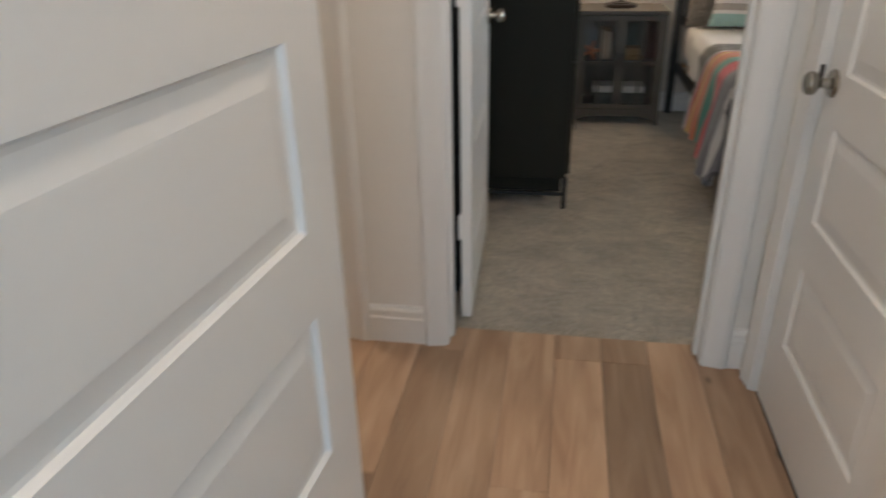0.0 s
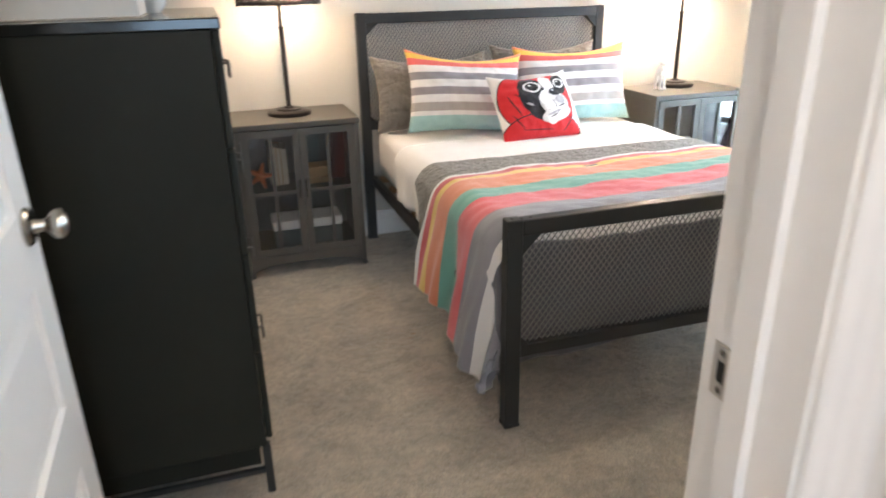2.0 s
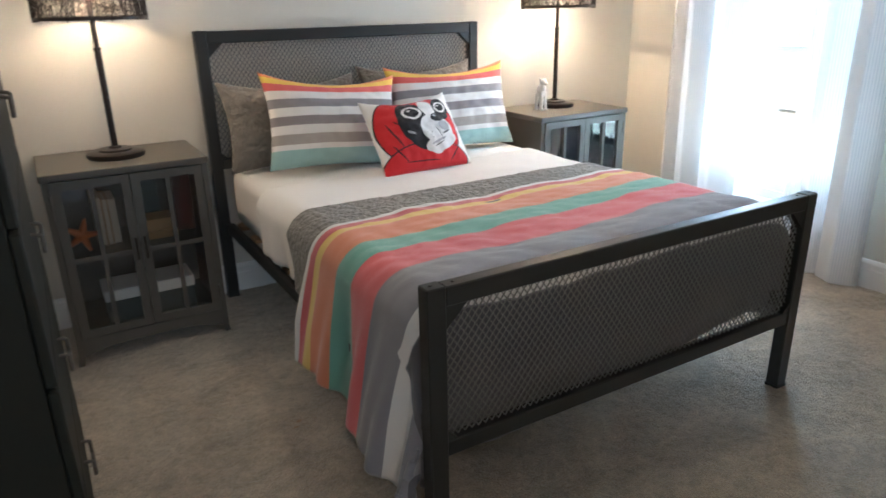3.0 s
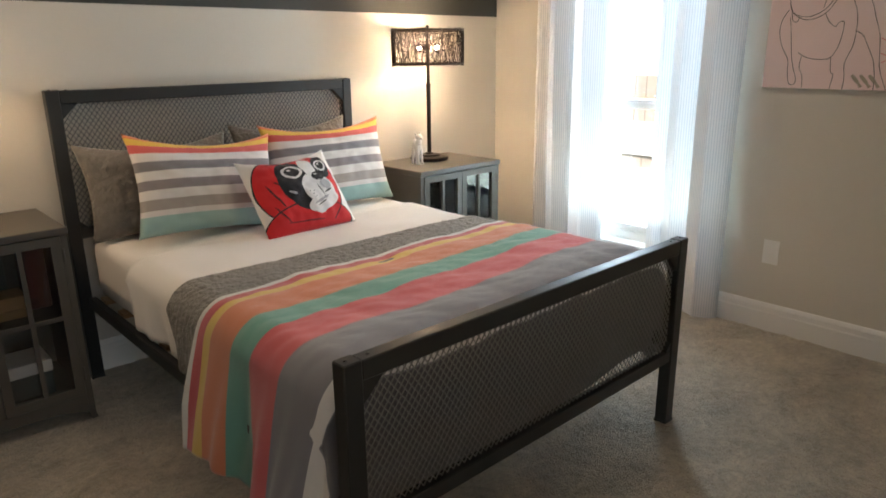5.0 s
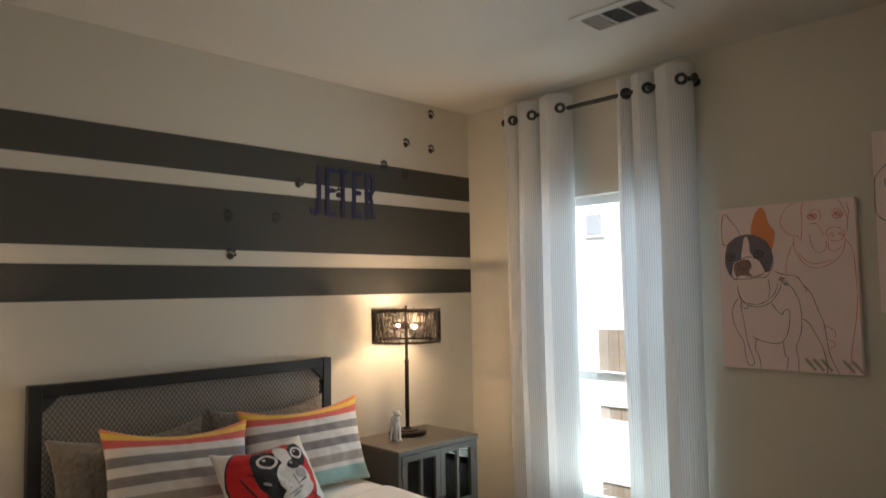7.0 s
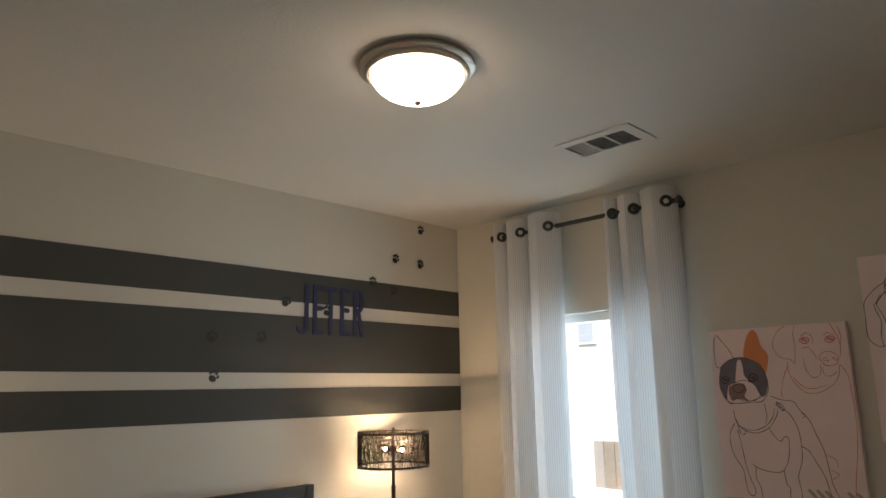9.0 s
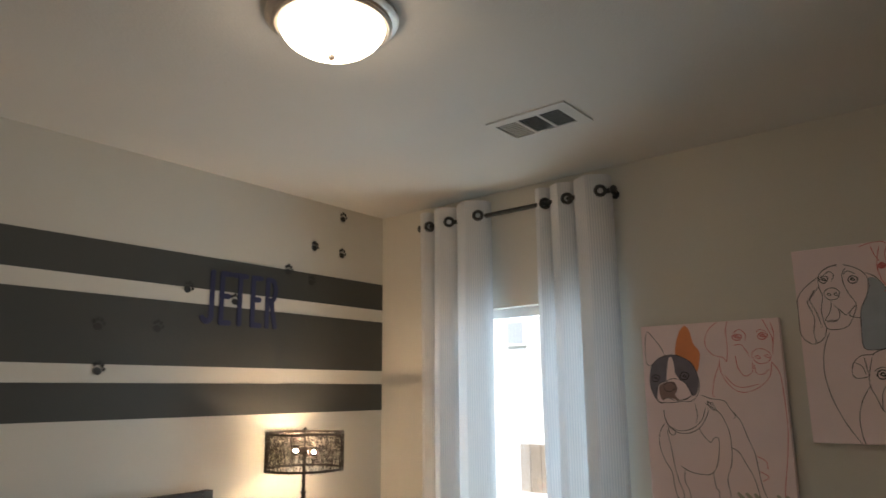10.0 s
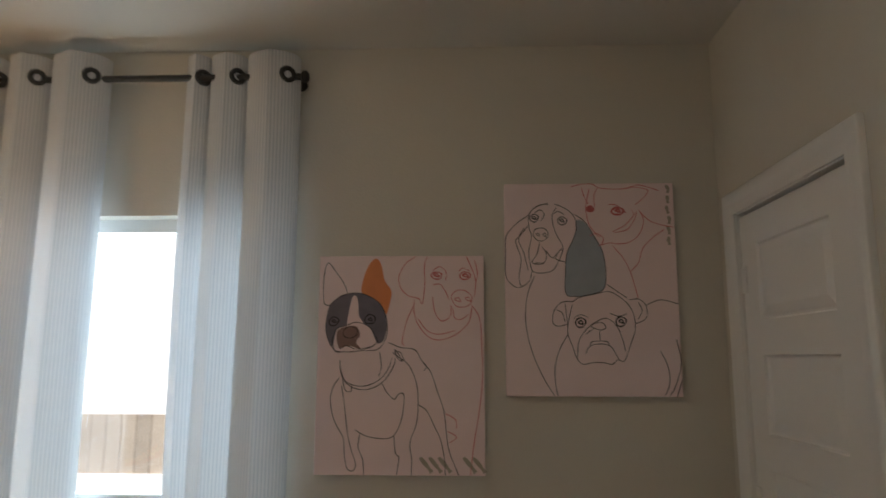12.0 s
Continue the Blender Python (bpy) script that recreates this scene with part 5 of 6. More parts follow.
ink(bm, A1, [(0.303, 0.3), (0.32, 0.293), (0.327, 0.306)], True, w=0.002)
ink(bm, A1, [(0.138, 0.488), (0.149, 0.553), (0.191, 0.592), (0.277, 0.606), (0.363, 0.583), (0.422, 0.537), (0.449, 0.478)])
ink(bm, A1, [(0.145, 0.535), (0.174, 0.587), (0.236, 0.616), (0.312, 0.619), (0.398, 0.586), (0.459, 0.517), (0.47, 0.478)])
ink(bm, A1, [(0.156, 0.566), (0.174, 0.623), (0.208, 0.629), (0.215, 0.598)])
ink(bm, A1, [(0.376, 0.451), (0.387, 0.516), (0.373, 0.562)])
ink(bm, A1, [(0.428, 0.407), (0.501, 0.429), (0.587, 0.44), (0.629, 0.492), (0.684, 0.544), (0.718, 0.622), (0.759, 0.713), (0.776, 0.817), (0.792, 0.895), (0.846, 0.996)])
ink(bm, A1, [(0.449, 0.452), (0.501, 0.478), (0.553, 0.512), (0.594, 0.582), (0.608, 0.66), (0.601, 0.764), (0.563, 0.854), (0.573, 0.932), (0.57, 0.996)])
ink(bm, A1, [(0.466, 0.439), (0.49, 0.46), (0.511, 0.491), (0.484, 0.478)], True)
ink(bm, A1, [(0.459, 0.46), (0.497, 0.449), (0.525, 0.491)])
ink(bm, A1, [(0.629, 0.492), (0.656, 0.513), (0.642, 0.533)])
ink(bm, A1, [(0.601, 0.686), (0.656, 0.712), (0.7, 0.777), (0.741, 0.843), (0.765, 0.933), (0.768, 0.996)])
ink(bm, A1, [(0.237, 0.8), (0.296, 0.826), (0.364, 0.837), (0.433, 0.838), (0.477, 0.815), (0.512, 0.75), (0.525, 0.647), (0.491, 0.641), (0.467, 0.664), (0.422, 0.633), (0.394, 0.594)])
ink(bm, A1, [(0.139, 0.566), (0.098, 0.617), (0.088, 0.682), (0.113, 0.76), (0.169, 0.838), (0.177, 0.903), (0.194, 0.968), (0.229, 0.981), (0.245, 0.95), (0.218, 0.89), (0.193, 0.812), (0.175, 0.709), (0.153, 0.605)])
ink(bm, A1, [(0.268, 0.813), (0.258, 0.878), (0.286, 0.93), (0.293, 0.996)])
ink(bm, A1, [(0.467, 0.827), (0.478, 0.905), (0.498, 0.921), (0.485, 0.996)])
ink(bm, A1, [(0.096, 0.436), (0.124, 0.452), (0.165, 0.447)])
part("line_drawing", bm, M_INK, c1, "dark drawn lines")
bm = bmesh.new()
ink(bm, A1, [(0.587, 0.004), (0.525, 0.038), (0.486, 0.102), (0.5, 0.154), (0.542, 0.188), (0.605, 0.202), (0.629, 0.225), (0.643, 0.129), (0.64, 0.052), (0.657, 0.004)])
ink(bm, A1, [(0.58, 0.207), (0.58, 0.271), (0.615, 0.336), (0.674, 0.383), (0.743, 0.394), (0.83, 0.369), (0.907, 0.313), (0.928, 0.235)])
ink(bm, A1, [(0.605, 0.297), (0.657, 0.35), (0.726, 0.368), (0.83, 0.351)])
ink(bm, A1, [(0.692, 0.194), (0.702, 0.259), (0.743, 0.306), (0.796, 0.286), (0.803, 0.234)])
ink(bm, A1, [(0.688, 0.14), (0.734, 0.135), (0.768, 0.169), (0.789, 0.208)])
ink(bm, A1, [(0.682, 0.091), (0.71, 0.078), (0.744, 0.086), (0.734, 0.109), (0.699, 0.109)], True, w=0.002)
ink(bm, A1, [(0.696, 0.093), (0.716, 0.086), (0.73, 0.099)], True, w=0.0024)
ink(bm, A1, [(0.692, 0.07), (0.734, 0.052), (0.772, 0.079), (0.769, 0.117)])
ink(bm, A1, [(0.856, 0.092), (0.884, 0.077), (0.919, 0.09), (0.901, 0.111), (0.866, 0.11)], True, w=0.002)
ink(bm, A1, [(0.87, 0.095), (0.891, 0.087), (0.905, 0.1)], True, w=0.0024)
ink(bm, A1, [(0.849, 0.074), (0.874, 0.059), (0.915, 0.074)])
ink(bm, A1, [(0.803, 0.195), (0.831, 0.167), (0.883, 0.165), (0.928, 0.196), (0.907, 0.235), (0.838, 0.24)], True)
ink(bm, A1, [(0.824, 0.208), (0.845, 0.198), (0.859, 0.217)], True)
ink(bm, A1, [(0.887, 0.204), (0.907, 0.196), (0.918, 0.214)], True)
ink(bm, A1, [(0.813, 0.247), (0.823, 0.291), (0.865, 0.299), (0.907, 0.274)])
ink(bm, A1, [(0.895, 0.004), (0.923, 0.054), (0.95, 0.119), (0.942, 0.196)])
ink(bm, A1, [(0.944, 0.023), (0.961, 0.08), (0.95, 0.132)])
ink(bm, A1, [(0.928, 0.235), (0.969, 0.287), (0.982, 0.365), (0.987, 0.572), (0.965, 0.728), (0.936, 0.857), (0.915, 0.996)])
ink(bm, A1, [(0.58, 0.232), (0.535, 0.31), (0.511, 0.4), (0.525, 0.419)])
ink(bm, A1, [(0.766, 0.726), (0.827, 0.753), (0.834, 0.791)])
ink(bm, A1, [(0.779, 0.804), (0.834, 0.83), (0.793, 0.856)])
for k in range(5):
    sm = bmesh.new()
    ink(sm, A1, [(0.62 + 0.055 * k + 0.09 * (k > 2), 0.92), (0.66 + 0.055 * k + 0.09 * (k > 2), 0.955), (0.69 + 0.055 * k + 0.09 * (k > 2), 0.985)], w=0.006)
    part("brush_mark", sm, M_OCHRE, c1, "olive brush mark")
part("line_drawing", bm, M_REDINK, c1, "faded red drawn lines")

c2, A2 = canvas_print(4.985, 5.591, 1.437, 2.193, "pinkish canvas with line drawings and a blue-grey patch")
wash(c2, A2, [(0.426, 0.18), (0.472, 0.191), (0.524, 0.256), (0.57, 0.328), (0.587, 0.421), (0.576, 0.501), (0.526, 0.527), (0.412, 0.543), (0.351, 0.526), (0.353, 0.42), (0.363, 0.34), (0.402, 0.273), (0.424, 0.22)], M_BLUEWASH, 0.0004, "dusty blue paint patch")
bm = bmesh.new()
ink(bm, A2, [(0.414, 0.153), (0.472, 0.186), (0.524, 0.256), (0.57, 0.328), (0.587, 0.421), (0.576, 0.501), (0.526, 0.527), (0.412, 0.543), (0.351, 0.526), (0.353, 0.42), (0.363, 0.34), (0.402, 0.273), (0.424, 0.22)])
ink(bm, A2, [(0.262, 0.095), (0.202, 0.11), (0.151, 0.142), (0.142, 0.203), (0.157, 0.257), (0.141, 0.324), (0.148, 0.391), (0.167, 0.426), (0.222, 0.432), (0.278, 0.419), (0.312, 0.379), (0.341, 0.313), (0.311, 0.259), (0.287, 0.205), (0.283, 0.152), (0.307, 0.12)])
ink(bm, A2, [(0.295, 0.101), (0.334, 0.112), (0.389, 0.14), (0.42, 0.18), (0.42, 0.233)])
ink(bm, A2, [(0.168, 0.123), (0.218, 0.103), (0.261, 0.103)])
ink(bm, A2, [(0.341, 0.313), (0.314, 0.334), (0.3, 0.366), (0.354, 0.38)])
ink(bm, A2, [(0.151, 0.15), (0.067, 0.197), (0.009, 0.255), (0.004, 0.336), (0.004, 0.444), (0.047, 0.492), (0.089, 0.498), (0.139, 0.471), (0.16, 0.418)])
ink(bm, A2, [(0.142, 0.203), (0.088, 0.256), (0.064, 0.283), (0.094, 0.364), (0.081, 0.444), (0.09, 0.493)])
ink(bm, A2, [(0.115, 0.216), (0.081, 0.27), (0.111, 0.337), (0.134, 0.418)])
ink(bm, A2, [(0.167, 0.244), (0.188, 0.22), (0.23, 0.218), (0.256, 0.242), (0.238, 0.274), (0.192, 0.276)], True)
ink(bm, A2, [(0.183, 0.249), (0.197, 0.242), (0.206, 0.255)], True)
ink(bm, A2, [(0.223, 0.25), (0.239, 0.242), (0.242, 0.258)], True)
ink(bm, A2, [(0.15, 0.166), (0.174, 0.15), (0.2, 0.161), (0.186, 0.185), (0.163, 0.185)], True, w=0.0018)
ink(bm, A2, [(0.163, 0.169), (0.177, 0.161), (0.186, 0.174)], True, w=0.0022)
ink(bm, A2, [(0.314, 0.179), (0.338, 0.163), (0.367, 0.177), (0.356, 0.198), (0.327, 0.2)], True, w=0.0018)
ink(bm, A2, [(0.327, 0.182), (0.341, 0.174), (0.35, 0.187)], True, w=0.0022)
ink(bm, A2, [(0.177, 0.145), (0.211, 0.129), (0.236, 0.151), (0.215, 0.183)])
ink(bm, A2, [(0.289, 0.152), (0.316, 0.136), (0.355, 0.153)])
ink(bm, A2, [(0.205, 0.284), (0.19, 0.338), (0.159, 0.378), (0.191, 0.391), (0.234, 0.378), (0.242, 0.338), (0.217, 0.306)])
ink(bm, A2, [(0.242, 0.325), (0.274, 0.36), (0.307, 0.339)])
ink(bm, A2, [(0.168, 0.391), (0.191, 0.383), (0.227, 0.389)])
ink(bm, A2, [(0.172, 0.445), (0.131, 0.525), (0.114, 0.632), (0.13, 0.74), (0.165, 0.833), (0.219, 0.927), (0.273, 0.996)])
ink(bm, A2, [(0.388, 0.567), (0.428, 0.548), (0.51, 0.533), (0.598, 0.52), (0.655, 0.542), (0.711, 0.582), (0.74, 0.635), (0.742, 0.701), (0.712, 0.767), (0.687, 0.82), (0.67, 0.842), (0.638, 0.834), (0.605, 0.855), (0.557, 0.847), (0.493, 0.847), (0.445, 0.855), (0.408, 0.834), (0.385, 0.78), (0.356, 0.713), (0.365, 0.647), (0.387, 0.58)])
ink(bm, A2, [(0.401, 0.567), (0.33, 0.569), (0.283, 0.606), (0.271, 0.66), (0.299, 0.681), (0.351, 0.673)])
ink(bm, A2, [(0.345, 0.58), (0.353, 0.633), (0.357, 0.692)])
ink(bm, A2, [(0.296, 0.606), (0.328, 0.62), (0.342, 0.66)])
ink(bm, A2, [(0.712, 0.56), (0.768, 0.555), (0.808, 0.582), (0.814, 0.635), (0.777, 0.661), (0.744, 0.667)])
ink(bm, A2, [(0.767, 0.571), (0.787, 0.609), (0.762, 0.648)])
ink(bm, A2, [(0.593, 0.488), (0.64, 0.515), (0.703, 0.55)])
ink(bm, A2, [(0.403, 0.66), (0.43, 0.642), (0.461, 0.655), (0.447, 0.682), (0.415, 0.684)], True, w=0.0022)
ink(bm, A2, [(0.419, 0.665), (0.436, 0.655), (0.444, 0.671)], True, w=0.0024)
ink(bm, A2, [(0.636, 0.653), (0.662, 0.637), (0.694, 0.651), (0.679, 0.677), (0.647, 0.68)], True, w=0.0022)
ink(bm, A2, [(0.651, 0.658), (0.668, 0.65), (0.677, 0.666)], True, w=0.0024)
ink(bm, A2, [(0.391, 0.647), (0.43, 0.628), (0.475, 0.639)])
ink(bm, A2, [(0.602, 0.621), (0.65, 0.634), (0.699, 0.624)])
ink(bm, A2, [(0.408, 0.834), (0.418, 0.754), (0.459, 0.7), (0.519, 0.661), (0.584, 0.645), (0.64, 0.682), (0.669, 0.741), (0.682, 0.794)])
ink(bm, A2, [(0.492, 0.682), (0.519, 0.666), (0.558, 0.666), (0.576, 0.687), (0.543, 0.698)], True)
ink(bm, A2, [(0.539, 0.703), (0.54, 0.746)])
ink(bm, A2, [(0.454, 0.807), (0.481, 0.772), (0.54, 0.762), (0.597, 0.772), (0.627, 0.807), (0.644, 0.834)])
ink(bm, A2, [(0.481, 0.772), (0.498, 0.751), (0.579, 0.751), (0.59, 0.772)])
ink(bm, A2, [(0.458, 0.719), (0.485, 0.703), (0.505, 0.692)])
ink(bm, A2, [(0.362, 0.713), (0.304, 0.793), (0.278, 0.874), (0.281, 0.954), (0.292, 0.996)])
ink(bm, A2, [(0.814, 0.582), (0.897, 0.559), (0.996, 0.578)])
ink(bm, A2, [(0.881, 0.794), (0.918, 0.86), (0.925, 0.939), (0.895, 0.996)])
ink(bm, A2, [(0.974, 0.741), (0.995, 0.847), (0.956, 0.953), (0.921, 0.996)])
ink(bm, A2, [(0.996, 0.926), (0.965, 0.996)])
part("line_drawing", bm, M_INK, c2, "dark drawn lines")
bm = bmesh.new()
ink(bm, A2, [(0.398, 0.017), (0.455, 0.005), (0.522, 0.004), (0.56, 0.022), (0.636, 0.029), (0.719, 0.027), (0.787, 0.01), (0.852, 0.021), (0.914, 0.038)])
ink(bm, A2, [(0.461, 0.021), (0.472, 0.061), (0.496, 0.101)])
ink(bm, A2, [(0.719, 0.03), (0.769, 0.02), (0.851, 0.037), (0.815, 0.079), (0.774, 0.105)])
ink(bm, A2, [(0.507, 0.027), (0.491, 0.074), (0.482, 0.128), (0.495, 0.194), (0.525, 0.235), (0.56, 0.262)])
ink(bm, A2, [(0.554, 0.022), (0.532, 0.062), (0.535, 0.115)])
ink(bm, A2, [(0.488, 0.125), (0.509, 0.112), (0.528, 0.126), (0.508, 0.139)], True, w=0.003)
ink(bm, A2, [(0.498, 0.125), (0.509, 0.12), (0.518, 0.131)], True, w=0.003)
ink(bm, A2, [(0.633, 0.135), (0.661, 0.119), (0.703, 0.131), (0.685, 0.152), (0.645, 0.151)], True, w=0.003)
ink(bm, A2, [(0.653, 0.135), (0.673, 0.128), (0.682, 0.141)], True, w=0.003)
ink(bm, A2, [(0.615, 0.103), (0.664, 0.109), (0.718, 0.147)])
ink(bm, A2, [(0.634, 0.236), (0.708, 0.205), (0.76, 0.158), (0.752, 0.131)])
ink(bm, A2, [(0.647, 0.241), (0.723, 0.224), (0.769, 0.171), (0.778, 0.137)])
ink(bm, A2, [(0.63, 0.294), (0.719, 0.29), (0.787, 0.251), (0.818, 0.185), (0.795, 0.132)])
ink(bm, A2, [(0.501, 0.256), (0.541, 0.245), (0.579, 0.267), (0.564, 0.302)])
ink(bm, A2, [(0.545, 0.304), (0.588, 0.294), (0.631, 0.289)])
ink(bm, A2, [(0.804, 0.145), (0.857, 0.186), (0.938, 0.208), (0.996, 0.216)])
ink(bm, A2, [(0.63, 0.302), (0.692, 0.364), (0.727, 0.423), (0.749, 0.489), (0.768, 0.55)])
ink(bm, A2, [(0.937, 0.226), (0.868, 0.265), (0.806, 0.317), (0.779, 0.383), (0.734, 0.423)])
part("line_drawing", bm, M_REDINK, c2, "faded red drawn lines")
for k in range(6):
    sm = bmesh.new()
    ink(sm, A2, [(0.955 + 0.008 * (k % 2), 0.012 + 0.05 * k), (0.97 - 0.006 * (k % 3), 0.03 + 0.05 * k), (0.965, 0.05 + 0.05 * k)], w=0.005)
    part("brush_mark", sm, M_OCHRE, c2, "olive brush mark")


# ---------------------------------------------------------------- bathroom seen through its doorway
toilet = thing("toilet", "white porcelain toilet with closed lid", "toilet", pose(-0.21, 6.10, 0, 0, 0, 0))


def oval(bm, rings, n=32):
    """Egg-shaped rings: (centre x, half length, half width, height)."""
    rows = []
    for cx, rl, rw, z in rings:
        row = []
        for k in range(n):
            a = 2 * math.pi * k / n
            e = math.cos(a)
            row.append(bm.verts.new((cx + rl * e, rw * math.sin(a) * (1 - 0.18 * e), z)))
        rows.append(row)
    for a, b in zip(rows, rows[1:]):
        for k in range(n):
            bm.faces.new((a[k], a[(k + 1) % n], b[(k + 1) % n], b[k]))
    bm.faces.new(rows[0][::-1])
    bm.faces.new(rows[-1])
    return bm


part("bowl", oval(bmesh.new(), [(-0.30, 0.19, 0.105, 0.0), (-0.30, 0.18, 0.10, 0.03), (-0.31, 0.165, 0.092, 0.14), (-0.29, 0.19, 0.11, 0.22), (-0.255, 0.235, 0.165, 0.30), (-0.245, 0.245, 0.182, 0.36), (-0.245, 0.245, 0.184, 0.385)]), M_PORCELAIN, toilet, smooth=50)
part("seat", oval(bmesh.new(), [(-0.245, 0.243, 0.182, 0.387), (-0.245, 0.252, 0.190, 0.392), (-0.245, 0.252, 0.190, 0.404), (-0.245, 0.246, 0.184, 0.408)]), M_PLASTIC, toilet, smooth=50)
part("lid", oval(bmesh.new(), [(-0.245, 0.244, 0.183, 0.411), (-0.245, 0.250, 0.188, 0.416), (-0.245, 0.248, 0.186, 0.426), (-0.245, 0.22, 0.16, 0.434)]), M_PLASTIC, toilet, smooth=50)
part("tank", rounded(boxes((-0.70, -0.50, -0.22, 0.22, 0.38, 0.74)), 0.02, 3), M_PORCELAIN, toilet, smooth=50)
part("tank_lid", rounded(boxes((-0.71, -0.49, -0.23, 0.23, 0.742, 0.775)), 0.008, 2), M_PORCELAIN, toilet, smooth=50)

tub = thing("bathtub", "white bathtub with a plain apron", "bathtub")
part("apron", rounded(boxes((-1.895, 0.41, 6.52, 6.56, 0.0, 0.42)), 0.008, 2), M_PORCELAIN, tub)
part("rim", rounded(boxes((-1.895, 0.41, 6.505, 6.60, 0.421, 0.46), (-1.895, 0.41, 7.33, 7.395, 0.421, 0.46)), 0.008, 2), M_PORCELAIN, tub)
part("basin", boxes((-1.895, 0.41, 6.60, 7.33, 0.08, 0.12)), M_PORCELAIN, tub)
M_TILE = material("beige wall tile", (0.48, 0.42, 0.34), 0.3, vary=0.05, scale=6)
structure("tile_surround", boxes((-1.9, X0 - 0.12, 7.385, 7.398, 0.46, 0.78)), M_TILE, "beige tiled band above the bathtub", "tile")

M_SHOWER = material("grey floral shower cloth", (0.30, 0.28, 0.31), 0.8)
n_, l_, b_ = nodes_of(M_SHOWER)
tc_ = n_.new("ShaderNodeTexCoord")
fl_ = n_.new("ShaderNodeTexNoise")
fl_.inputs["Scale"].default_value, fl_.inputs["Detail"].default_value, fl_.inputs["Distortion"].default_value = 13.0, 6, 2.0
l_.new(tc_.outputs["Object"], fl_.inputs["Vector"])
rp_ = n_.new("ShaderNodeValToRGB")
rp_.color_ramp.elements[0].position, rp_.color_ramp.elements[0].color = 0.38, (0.09, 0.085, 0.10, 1)
rp_.color_ramp.elements[1].position, rp_.color_ramp.elements[1].color = 0.60, (0.55, 0.52, 0.55, 1)
l_.new(fl_.outputs[0], rp_.inputs[0])
l_.new(rp_.outputs[0], b_.inputs["Base Color"])
bm = bmesh.new()
rows = []
for b in range(24):
    z = 2.0 - 1.86 * b / 23
    rows.append([bm.verts.new((-1.5 + 1.05 * a / 90, 6.47 + 0.030 * math.sin(a * 0.62) + 0.012 * math.sin(a * 1.7 + b * 0.1), z)) for a in range(91)])
for r0, r1 in zip(rows, rows[1:]):
    for k in range(90):
        bm.faces.new((r0[k], r0[k + 1], r1[k + 1], r1[k]))
tagged(part("shower_curtain", bm, M_SHOWER, smooth=180), "grey and white floral shower curtain over the tub", "shower curtain")
bm = bmesh.new()
rod(bm, (-1.9, 6.47, 2.02), (X0 - 0.12, 6.47, 2.02), 0.012)
tagged(part("shower_rod", bm, M_NICKEL, smooth=40), "nickel shower curtain rod", "curtain rod")

M_BAG = material("black bin liner", (0.012, 0.012, 0.013), 0.25, vary=0.3, scale=30, bump=0.8, bump_scale=40)
bm = bmesh.new()
turned(bm, [(0.085, 0), (0.092, 0.02), (0.108, 0.24), (0.114, 0.27), (0.108, 0.29)], 24, Matrix.Translation((-0.425, 5.875, 0)) @ Matrix.Diagonal((0.82, 0.82, 1, 1)))
for v in bm.verts:
    v.co += Vector((noise.noise(v.co * 14), noise.noise(v.co * 14 + Vector((5, 0, 0))), 0)) * 0.012
tagged(part("waste_bin", bm, M_BAG, smooth=50), "black lined waste bin beside the toilet", "waste bin")
vanity = thing("bath_vanity", "white bathroom vanity cabinet", "vanity")
part("body", boxes((-1.4, -0.445, 5.15, 5.73, 0.09, 0.80)), M_TRIM, vanity)
part("toe_kick", boxes((-1.36, -0.46, 5.17, 5.70, 0.0, 0.09)), M_TRIM, vanity)
part("countertop", rounded(boxes((-1.41, -0.425, 5.13, 5.75, 0.801, 0.835)), 0.005, 2), M_PORCELAIN, vanity)


# ---------------------------------------------------------------- outside the window
M_STUCCO = material("sunlit white stucco", (0.86, 0.85, 0.83), 0.8, vary=0.05, scale=2)
M_CEDAR = material("weathered cedar fence", (0.30, 0.25, 0.20), 0.8, vary=0.25, scale=3, grain=0.1, grain_scale=40, random_piece=0.15)
M_LAWN = material("mown grass", (0.10, 0.13, 0.05), 0.9, vary=0.3, scale=3, grain=0.3, grain_scale=60)
bm = bmesh.new()
bmesh.ops.create_grid(bm, x_segments=8, y_segments=8, size=300, matrix=Matrix.Translation((0, 0, -1.25)))
structure("ground", bm, M_LAWN, "green lawn round the houses", "ground")
house = thing("neighbour_house", "white stucco neighbouring house in full sun", "house")
part("wall", boxes((8.9, 9.1, 2.0, 16.0, -1.25, 4.8)), M_STUCCO, house)
part("roof", boxes((8.5, 13.0, 1.7, 16.3, 4.8, 5.0)), M_STAND, house)
w = part("window", boxes((8.86, 8.885, 9.66, 9.95, 2.22, 2.55)), M_TRIM, house)
part("pane", boxes((8.852, 8.858, 9.69, 9.92, 2.25, 2.52)), M_BLUEWASH, w, "bluish window pane")
fence = thing("fence", "weathered cedar fence with pale wide rails", "fence")
for k in range(34):
    part("board", boxes((8.40, 8.42, 9.50 - 0.142 * (k + 1), 9.50 - 0.142 * k - 0.008, -1.25, 1.05)), M_CEDAR, fence)
for z0, z1 in ((0.14, 0.52), (-0.76, -0.02)):
    part("rail", boxes((8.36, 8.40, 4.6, 9.52, z0, z1)), M_STUCCO, fence)


